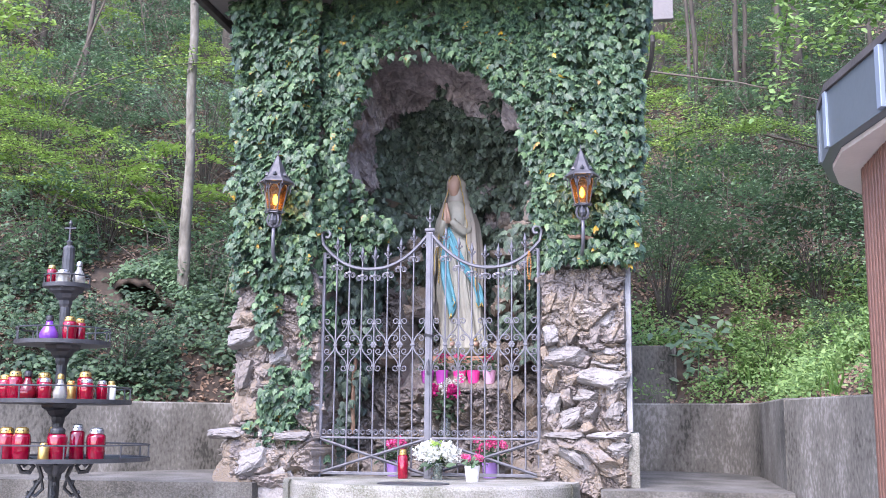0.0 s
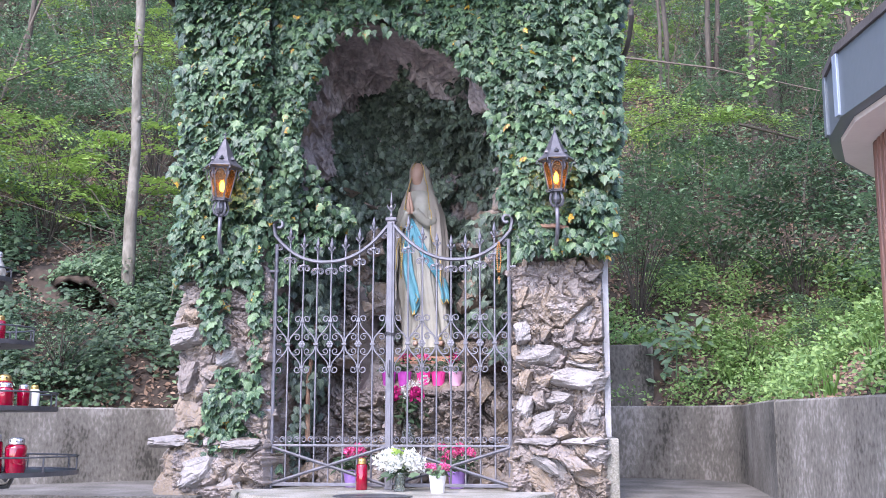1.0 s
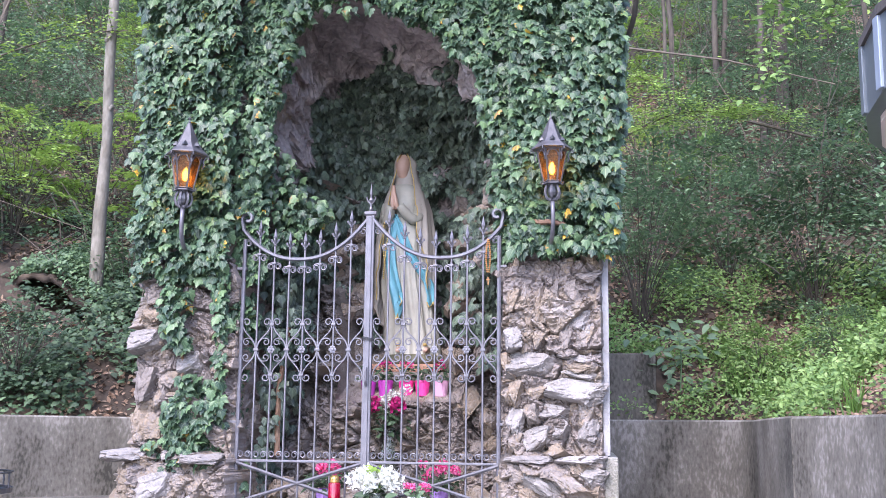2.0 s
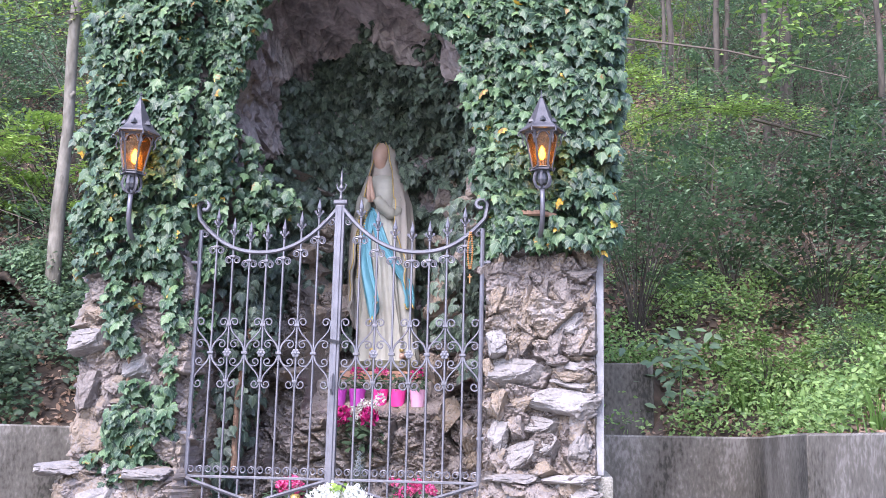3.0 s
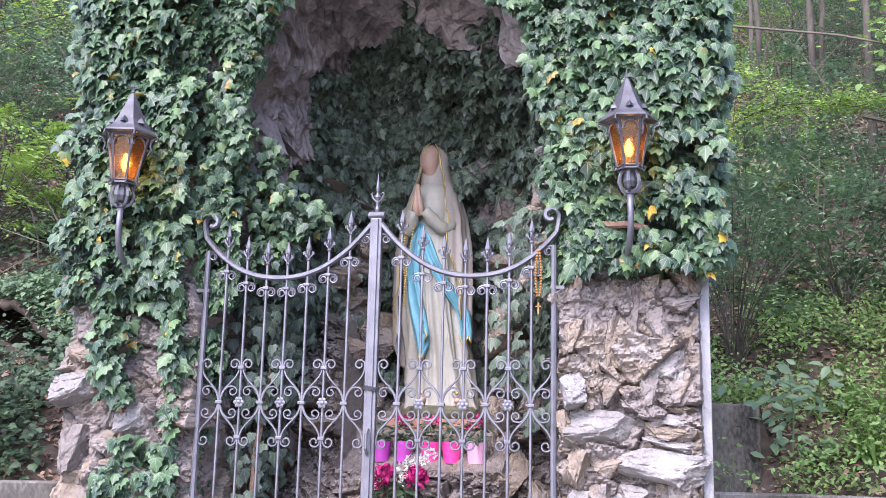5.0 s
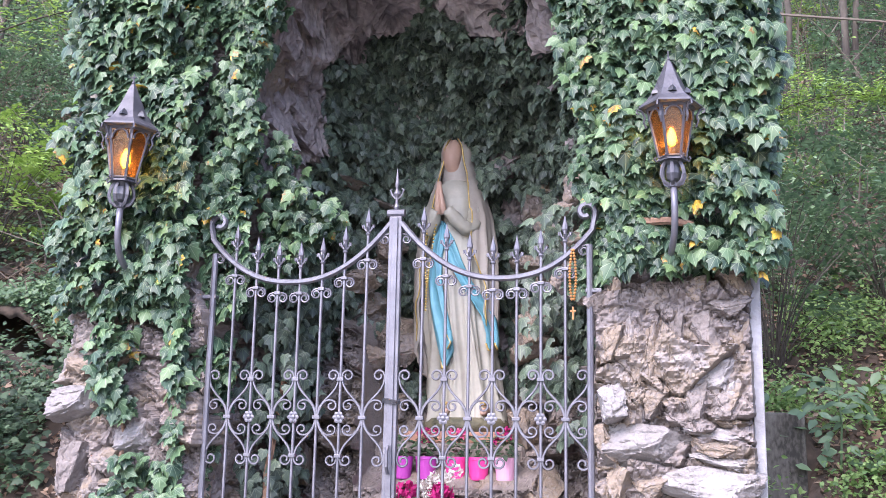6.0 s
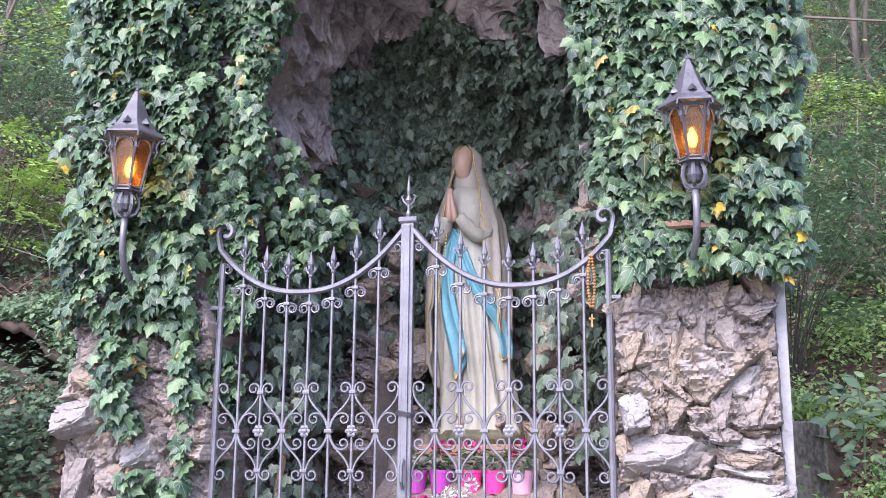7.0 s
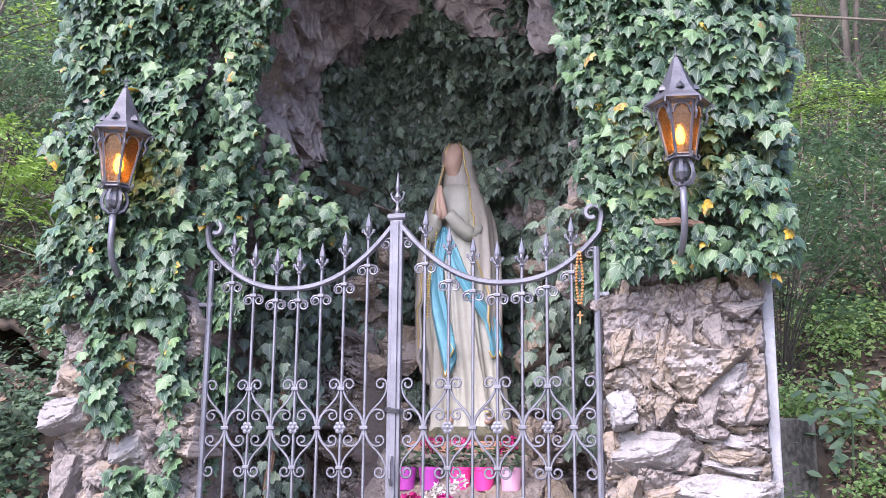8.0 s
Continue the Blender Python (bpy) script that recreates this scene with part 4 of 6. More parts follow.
def make_statue():
    """A robed standing figure as one plain painted form with a smooth head."""
    bm = bmesh.new()
    slots = [M_CREAM, M_BLUE, M_FLESH, M_MANTLE, M_GOLD, M_BASE]
    GZ = [0.0, 0.05, 0.25, 0.5, 0.8, 0.98, 1.04, 1.15, 1.24, 1.29]
    GC = [0.075, 0.075, 0.06, 0.03, 0.005, -0.005, -0.005, 0.0, 0.0, 0.0]
    GX = [0.215, 0.205, 0.19, 0.185, 0.165, 0.145, 0.14, 0.145, 0.11, 0.05]
    GY = [0.175, 0.165, 0.15, 0.145, 0.135, 0.118, 0.115, 0.115, 0.085, 0.05]

    def gown_y(x, z):
        """The front of the gown at (x, z), without its folds."""
        k = (x - np.interp(z, GZ, GC)) / np.interp(z, GZ, GX)
        return -float(np.interp(z, GZ, GY)) * math.sqrt(max(0.05, 1 - k * k))

    def skin(rings, slot, closed=True, caps=True):
        n = len(rings[0])
        for r0, r1 in zip(rings, rings[1:]):
            for i in range(n if closed else n - 1):
                fc = bm.faces.new((r0[i], r0[(i + 1) % n], r1[(i + 1) % n], r1[i]))
                fc.material_index, fc.smooth = slot, True
        if caps:
            for r in (rings[0][::-1], rings[-1]):
                fc = bm.faces.new(r)
                fc.material_index, fc.smooth = slot, True

    def loft(secs, seg, slot):
        skin([[bm.verts.new((cx + rx * math.cos(2 * math.pi * i / seg), cy + ry * math.sin(2 * math.pi * i / seg), z)) for i in range(seg)] for z, cx, cy, rx, ry in secs], slot)

    def run(pts, r, slot, r2=None, sides=10, flat=1.0):
        n0 = len(bm.faces)
        add_tube(bm, pts, r, sides, r2, flat)
        bm.faces.ensure_lookup_table()
        for fc in bm.faces[n0:]:
            fc.material_index, fc.smooth = slot, True

    def crease(a, z):
        """Pleats: narrow furrows that gather at the waist and swing out to the hem."""
        f = max(0.0, min(1.0, (1.0 - z) / 0.35))
        t = a * 4.6 + 0.9 * math.sin(2.2 * z + 1.3) + 0.5 * math.sin(2 * a + 5 * z)
        u = a * 9.3 - 2.1 * z + 0.8 * math.sin(a + 3 * z)
        return f * (0.12 * (1 - 2 * abs(math.sin(t)) ** 0.5) + 0.045 * (1 - 2 * abs(math.sin(u)) ** 0.6)) + (1 - f) * 0.018 * math.sin(11 * a + 6 * z)

    # gown
    rings = []
    for k in range(91):
        z = 1.29 * k / 90
        cx, rx, ry = np.interp(z, GZ, GC), np.interp(z, GZ, GX), np.interp(z, GZ, GY)
        ring = []
        for i in range(160):
            a = 2 * math.pi * i / 160
            w = 1 + crease(a, z) * (1 if z < 1.2 else 0.2)
            ring.append(bm.verts.new((cx + rx * w * math.cos(a), ry * w * math.sin(a), z)))
        rings.append(ring)
    skin(rings, 0)
    # mantle: over the head and shoulders, open in front, its hem raised at the sides
    seg, up = 96, 84
    sheet = []
    for j in range(up + 1):
        ring = []
        for i in range(seg + 1):
            v = i / seg
            hem = 0.47 - 0.05 * v - 0.30 * math.sin(math.pi * v)
            z = hem + (1.535 - hem) * j / up
            rx = np.interp(z, [0.1, 0.45, 0.65, 0.88, 1.07, 1.20, 1.29, 1.36, 1.44, 1.49, 1.525, 1.535], [0.20, 0.225, 0.232, 0.222, 0.194, 0.150, 0.110, 0.092, 0.092, 0.076, 0.044, 0.012])
            ry = np.interp(z, [0.1, 1.0, 1.2, 1.3, 1.36, 1.44, 1.49, 1.525, 1.535], [0.17, 0.165, 0.135, 0.105, 0.094, 0.093, 0.078, 0.046, 0.012])
            gap = np.interp(z, [0.42, 0.62, 0.9, 1.08, 1.2, 1.3, 1.46, 1.535], [1.12, 0.95, 0.66, 0.60, 0.66, 0.80, 0.52, 0.05])
            gap += 0.07 * math.sin(17 * z + (2 if v < 0.5 else 0)) * (1 if z < 1.1 else 0)
            a = -math.pi / 2 + gap + (2 * math.pi - 2 * gap) * v
            fold = min(1.0, max(0.0, (1.22 - z) / 0.3))
            t = 6.4 * a + 0.7 * math.sin(3 * z)
            w = 1 + fold * (0.045 * (1 - 2 * abs(math.sin(t)) ** 0.6) + 0.018 * math.sin(23 * a - 5 * z)) + (1 - fold) * 0.012 * math.sin(9 * a)
            ring.append(Vector((rx * w * math.cos(a) + 0.006, ry * w * math.sin(a) + (0.010 if z < 1.25 else 0.0), z)))
        sheet.append(ring)
    outer = [[bm.verts.new(p) for p in r] for r in sheet]
    innr = [[bm.verts.new(Vector((p.x * 0.93, p.y * 0.91, p.z))) for p in r] for r in sheet]
    skin(outer, 3, False, False)
    skin([r[::-1] for r in innr], 3, False, False)
    for k in (0, seg):
        for j in range(up):
            bm.faces.new((outer[j][k], outer[j + 1][k], innr[j + 1][k], innr[j][k])).material_index = 3
        run([(r[k].co.x, r[k].co.y - 0.004, r[k].co.z) for r in outer[:-3]], 0.0042, 4, sides=5)
    for r0, r1 in ((outer[-1], innr[-1]), (outer[0], innr[0])):
        for i in range(seg):
            bm.faces.new((r0[i], r0[i + 1], r1[i + 1], r1[i])).material_index = 3
    bm.faces.new(outer[-1]).material_index = 3
    # filled shade between veil and head
    loft([(1.18, 0, 0.02, 0.10, 0.07), (1.27, 0.0, 0.012, 0.085, 0.075), (1.33, -0.002, 0.006, 0.080, 0.070), (1.42, -0.004, 0.0, 0.078, 0.068), (1.48, -0.004, 0.0, 0.066, 0.062), (1.515, 0.0, 0.0, 0.03, 0.03)], 28, 3)
    # neck and plain head, a little bowed to one side
    loft([(1.24, 0, -0.01, 0.04, 0.04), (1.31, -0.004, -0.022, 0.036, 0.038), (1.335, -0.008, -0.036, 0.040, 0.044), (1.355, -0.010, -0.044, 0.044, 0.052), (1.385, -0.011, -0.046, 0.052, 0.059), (1.42, -0.011, -0.042, 0.056, 0.060), (1.455, -0.010, -0.032, 0.056, 0.056), (1.49, -0.008, -0.020, 0.048, 0.046), (1.52, -0.005, -0.015, 0.02, 0.02)], 28, 2)
    run([(0.047 * math.cos(a), -0.014 + 0.047 * math.sin(a), 1.268 + 0.006 * math.sin(a)) for a in [2 * math.pi * i / 20 for i in range(21)]], 0.006, 4, sides=6)
    # folded sleeves with cuffs, and joined palms
    for q in (-1, 1):
        arm = bez((q * 0.12, -0.03, 1.12), (q * 0.135, -0.09, 0.93), (q * 0.085, -0.14, 0.985), (q * 0.03 - 0.022, -0.172, 1.085), 12)
        ring = []
        for i, p in enumerate(arm):
            d = (Vector(arm[min(12, i + 1)]) - Vector(arm[max(0, i - 1)])).normalized()
            e = d.cross(Vector((0, 1, 0))).normalized()
            f = e.cross(d)
            r = 0.047 - 0.014 * i / 12 + 0.004 * math.sin(i * 2.1)
            ring.append([bm.verts.new(Vector(p) + (e * math.cos(b) + f * math.sin(b)) * r * (1 + 0.06 * math.sin(5 * b + i))) for b in [2 * math.pi * k / 18 for k in range(18)]])
        skin(ring, 0)
        run([(q * 0.014 - 0.026, -0.172, 1.06), (q * 0.013 - 0.031, -0.180, 1.12), (q * 0.008 - 0.037, -0.178, 1.18), (q * 0.004 - 0.040, -0.170, 1.235)], 0.019, 2, 0.008, 10, 1.3)
    # blue sash: two bands that part below the waist, with gilded ends
    for rows in (((1.035, -0.033, 0.008), (0.95, -0.048, 0.034), (0.83, -0.068, 0.036), (0.70, -0.066, 0.040), (0.58, -0.046, 0.046), (0.46, -0.014, 0.050), (0.36, 0.006, 0.045), (0.285, -0.002, 0.016)),
                 ((1.03, -0.030, 0.008), (0.93, 0.004, 0.030), (0.82, 0.042, 0.034), (0.71, 0.098, 0.030), (0.62, 0.155, 0.032), (0.53, 0.208, 0.032), (0.43, 0.228, 0.028), (0.38, 0.226, 0.026))):
        zs = [r[0] for r in rows][::-1]
        grid, back = [], []
        for k in range(49):
            z = rows[0][0] + (rows[-1][0] - rows[0][0]) * k / 48
            cx, hw = float(np.interp(z, zs, [r[1] for r in rows][::-1])), float(np.interp(z, zs, [r[2] for r in rows][::-1]))
            g0, g1 = [], []
            for i in range(15):
                d = i / 7 - 1
                x = cx + d * hw
                y = gown_y(x, z) - 0.022 - 0.010 * (1 - 2 * abs(math.sin(2.6 * d + 3 * z)) ** 0.6)
                zz = z + 0.02 * math.sin(4 * d) * (k / 48) ** 4
                g0.append(bm.verts.new((x, y, zz)))
                g1.append(bm.verts.new((x, y + 0.02, zz)))
            grid.append(g0), back.append(g1)
        skin(grid, 1, False, False)
        skin([g[::-1] for g in back], 1, False, False)
        for k in (0, 14):
            for j in range(48):
                fc = bm.faces.new((grid[j][k], grid[j + 1][k], back[j + 1][k], back[j][k]))
                fc.material_index, fc.smooth = 1, True
        run([v.co.copy() for v in grid[-1]], 0.0055, 4, sides=5)
    # curled end of the shorter band
    run([(0.03, -0.185, 0.45), (0.045, -0.195, 0.40), (0.03, -0.20, 0.365), (0.02, -0.19, 0.39)], 0.016, 1, 0.012, 8)
    run([(0.025, -0.20, 0.43), (0.05, -0.208, 0.39), (0.035, -0.212, 0.355)], 0.004, 4, sides=5)
    # gilded bead chain over the arm
    for pts in ([(-0.075, -0.15, 1.10), (-0.115, -0.150, 0.95), (-0.118, -0.150, 0.82), (-0.102, -0.160, 0.68), (-0.106, -0.160, 0.55)], [(-0.045, -0.17, 1.06), (-0.075, -0.160, 0.90), (-0.092, -0.160, 0.78), (-0.100, -0.160, 0.68)]):
        for a, b in zip(pts, pts[1:]):
            for k in range(9):
                p = Vector(a).lerp(Vector(b), k / 9)
                n0 = len(bm.faces)
                add_lathe(bm, [(0.001, -0.007), (0.0062, -0.003), (0.0062, 0.003), (0.001, 0.007)], 6, Matrix.Translation(p))
                bm.faces.ensure_lookup_table()
                for fc in bm.faces[n0:]:
                    fc.material_index, fc.smooth = 4, True
    # low rocky base, toes and gilded roses
    base = []
    for k, (z, r) in enumerate(((-0.05, 1.0), (-0.02, 1.04), (0.0, 1.0), (0.02, 0.92))):
        base.append([bm.verts.new((0.075 + 0.215 * r * math.cos(a) * (1 + 0.05 * math.sin(7 * a + k)), 0.195 * r * math.sin(a) * (1 + 0.05 * math.sin(9 * a + 2 * k)), z)) for a in [2 * math.pi * i / 48 for i in range(48)]])
    skin(base, 5)
    for x, y in ((0.02, -0.185), (0.21, -0.15)):
        run([(x, y + 0.05, 0.055), (x, y, 0.05), (x, y - 0.02, 0.04)], 0.024, 2, 0.014, 8)
        run([(x - 0.012, y - 0.005, 0.085), (x + 0.012, y - 0.008, 0.088)], 0.012, 4, 0.009, 6)
    me = bpy.data.meshes.new("statue")
    bmesh.ops.recalc_face_normals(bm, faces=bm.faces)
    bm.to_mesh(me)
    bm.free()
    for sl in slots:
        me.materials.append(sl)
    ob = new("statue", me)
    ob.matrix_world = pose(-0.02, 1.28, 0.965, 0, 0, -6) @ Matrix.Diagonal((0.98, 1, 0.985, 1))
    tagged(ob, "painted plaster statue in cream robe with pale blue sash", "statue")
    plinth = thing("plinth", pose(-0.02, 1.28, 0.86), "reddish terracotta plinth under the statue", "plinth")
    part("slab", box(-0.20, -0.21, 0.0, 0.31, 0.21, 0.055, 0.008), M_TERRA, plinth)


make_statue()

# ---- vegetation: ivy ----
LEAF_RNG = random.Random(11)
ivy = thing("ivy", pose(0, 0, 0), "dense glossy dark green ivy with some yellow leaves over the grotto", "ivy", kind="stuff")


def ivy_here(x, z):
    """How likely ivy covers the front at (x, z)."""
    h = half_opening(z, x)
    n = 0.10 * fbm(x * 3, 1, z * 3) + 0.05 * fbm(x * 9, 4, z * 9)
    ax = abs(x)
    if -1.3 < x < 0 and 1.35 < z < 2.25 and x < -0.34 - 0.9 * abs(z - 1.82) + n:
        return 0.9
    if ax < h - 0.02 + n:
        return 0
    if x > 0:
        return 1.0 if z > 1.47 + n * 0.6 and x < 1.47 + 0.06 * max(0, z - 1.5) + n * 0.4 else 0
    if x < -1.44 - 0.05 * max(0, z - 1.5) + n * 0.4:
        return 0
    if z > 1.42 + n:
        return 1.0
    if -0.98 + 0.12 * (1.4 - z) + 0.6 * n < x < -0.60:
        return 0.85 if z > 0.02 else 0
    if (x + 1.0) ** 2 + (z - 0.5) ** 2 < 0.05 + n * 0.3:
        return 0.8
    for cx, cz, r in ((-1.22, 0.30, 0.11), (-1.17, 1.0, 0.06), (-1.18, 1.2, 0.08), (-1.1, 0.72, 0.05)):
        if (x - cx) ** 2 + (z - cz) ** 2 < (r + n * 0.5) ** 2:
            return 0.8
    return 0


def make_ivy():
    rng = LEAF_RNG
    front, small = [], []
    for _ in range(52000):
        x, z = rng.uniform(-1.75, 1.72), rng.uniform(0.0, 3.62)
        p = ivy_here(x, z)
        if rng.random() > p:
            continue
        depth = rng.random()
        base = 0.05 + 0.06 * fbm(x * 2, 7, z * 2) + 0.04 * fbm(x * 6, 9, z * 6)
        gap = fbm(x * 5, 12, z * 5) < -0.22
        y = 0.02 - base - 0.10 * depth ** 0.7
        if gap:
            depth, y = 0.2, rng.uniform(-0.03, 0.05)
        if z < 1.4:
            y += 0.04
        if abs(x) < 0.86:
            y = max(y + 0.12, 0.035)
        if -0.66 < x < 0 and z < 2.25:
            y += rng.uniform(0.1, 0.4)
        if abs(x) > 1.36:
            y += rng.choice((0, 0, 0.05, 0.15, 0.4)) * rng.random()
        s = rng.uniform(0.038, 0.07) * (1.0 if rng.random() < 0.85 else 1.25)
        m = leaf_pose((x, y, z), (0.15 * x, -1, 0.55), (0.0, -0.15, -1), s, rng, 0.42)
        (front if depth > 0.55 and s > 0.055 else small).append(m)
    # leaves that hang into the arch, on the reveals and at the back of the niche
    dark = []
    for k in range(30000):
        u, q = rng.uniform(0.43, 0.56) if k % 4 == 0 else rng.uniform(0.15, 0.85), rng.uniform(0.25, 0.985)
        p, d = hollow(u, q)
        cover = fbm(p.x * 2.2 + 3, p.y * 2.2, p.z * 2.2)
        side = abs(u - 0.5) * 2
        if p.z < 1.1 or cover < -0.8 or q < (0.50 if u < 0.5 else 0.38) - 0.16 * side - 0.18 * cover:
            continue
        m = p - d * rng.uniform(0.01, 0.07)
        dark.append(leaf_pose(m, (-d.x, -d.y - 0.4, 0.35), (0, -0.1, -1), rng.uniform(0.035, 0.065), rng, 0.4))
    for _ in range(1500):
        x = rng.uniform(-0.82, -0.42)
        z = rng.uniform(0.1, 1.75)
        if fbm(x * 4, 2, z * 3) < -0.15 or x > -0.5 - 0.25 * (1.0 - min(1, z)):
            continue
        dark.append(leaf_pose((x, rng.uniform(0.25, 0.7), z), (0.4, -1, 0.5), (0, -0.1, -1), rng.uniform(0.045, 0.075), rng, 0.35))
    for _ in range(500):
        x = rng.uniform(0.45, 0.80)
        z = rng.uniform(0.85, 1.9)
        if fbm(x * 4, 5, z * 3) < 0.0:
            continue
        dark.append(leaf_pose((x, rng.uniform(0.35, 0.9), z), (-0.4, -1, 0.5), (0, -0.1, -1), rng.uniform(0.045, 0.075), rng, 0.35))
    for _ in range(1700):                         # fringe that hides the rim of the arch
        side, z = rng.choice((-1, 1)), rng.uniform(1.75, 3.2)
        h = half_opening(z, side)
        x = side * (h + rng.uniform(-0.035, 0.09) + 0.09 * fbm(z * 4, side, 2))
        if h == 0:
            x, z = rng.uniform(-0.45, 0.2), 3.16 - 0.1 * rng.random()
        small.append(leaf_pose((x, rng.uniform(-0.03, 0.12), z), (-0.3 * side, -1, 0.4), (0.0, -0.15, -1), rng.uniform(0.038, 0.065), rng, 0.45))
    rng.shuffle(front)
    single, rest = front[:300], front[300:]
    scatter("foliage", IVY_V, IVY_F, rest + small, M_IVY, ivy)
    scatter("foliage", IVY_V, IVY_F, dark, M_IVYD, ivy)
    # branching stems
    for pts, r in (([(-1.13, 0.0, 0.30), (-1.10, 0.0, 0.42), (-1.16, 0.0, 0.62), (-1.13, 0.0, 0.85), (-1.2, 0.0, 1.05), (-1.17, 0.0, 1.3)], 0.013),
                   ([(-1.13, 0.0, 0.30), (-1.2, -0.01, 0.26), (-1.22, -0.02, 0.2)], 0.009),
                   ([(-0.93, 0.02, 0.75), (-0.86, 0.0, 0.86), (-0.79, 0.0, 0.92)], 0.012),
                   ([(0.98, -0.11, 1.66), (1.08, -0.14, 1.655), (1.17, -0.13, 1.64)], 0.017),
                   ([(-0.62, 0.3, 0.3), (-0.64, 0.35, 0.7), (-0.6, 0.4, 1.1)], 0.018),
                   ([(-0.98, -0.08, 1.95), (-0.96, -0.1, 2.08), (-0.95, -0.08, 2.15)], 0.01)):
        part("stem", tube(pts, r, 6, r * 0.75), M_STEM, ivy)
    return single


IVY_SINGLE = make_ivy()

# ---- vegetation: hill ----
VEG = random.Random(21)


def in_view(x, y):
    """The stretch of bank beside and behind the shrine that is planted."""
    return (x > 1.2 and x < 3.4 + 0.28 * (y + 1)) or (x < -1.3 and x > -4.2 - 0.62 * y)


def spray(rng, size, n, flat):
    """Leaf poses of a bush round its root: thin layered sprays when flat is high."""
    out = []
    clumps = []
    for _ in range(max(6, n // 70)):
        a, r, h = rng.uniform(0, 2 * math.pi), size * math.sqrt(rng.random()), size * rng.uniform(0.15, 1.5)
        clumps.append((r * math.cos(a) * 0.8, r * math.sin(a) * 0.8, h, rng.uniform(0.18, 0.42) * size, rng.uniform(0, 2 * math.pi)))
    for _ in range(n):
        cx, cy, cz, cr, ca = rng.choice(clumps)
        u, v = rng.gauss(0, 0.55) * cr, rng.gauss(0, 0.45) * cr
        w = rng.gauss(0, 0.45) * cr * (1 - flat)
        x, y = cx + u * math.cos(ca) - v * math.sin(ca), cy + u * math.sin(ca) + v * math.cos(ca)
        z = max(0.02, cz + w - 0.35 * abs(u))
        out.append(leaf_pose((x, y, z), (0, -0.25, 1), (math.cos(ca), math.sin(ca), -0.25), rng.uniform(0.036, 0.066), rng, 0.22 + 0.3 * (1 - flat)))
    return out, clumps


BUSH = []
for k, (size, n, flat, material) in enumerate(((0.7, 1900, 0.3, M_LEAF), (0.9, 2200, 0.9, M_SPRING), (0.8, 2100, 0.5, M_DARKLEAF), (1.1, 2400, 0.8, M_LEAF), (0.5, 1300, 0.4, M_HERB), (1.0, 2500, 0.5, M_DARKLEAF))):
    rng = random.Random(70 + k)
    ms, clumps = spray(rng, size, n, flat)
    b = thing("shrub", pose(0, 0, -50), "", "shrub")
    scatter("foliage", OVAL_V, OVAL_F, ms, material, b)
    bm = bmesh.new()
    for cx, cy, cz, cr, ca in clumps:
        add_tube(bm, bez((0.02 * cx, 0.02 * cy, -0.1), (cx * 0.1, cy * 0.1, cz * 0.5), (cx * 0.6, cy * 0.6, cz * 0.8), (cx, cy, cz), 5), 0.007, 5, 0.002)
    tagged(part("twigwork", bm, M_BARKD, b), kind="stuff")
    BUSH.append(b)
BUSH_LABEL = ["green leafy shrub on the wooded bank", "bright spring-green shrub with layered sprays", "dark green laurel shrub on the bank", "tall green shrub with loose branches", "low bright green shrub above the wall", "dark dense shrub in the shade"]


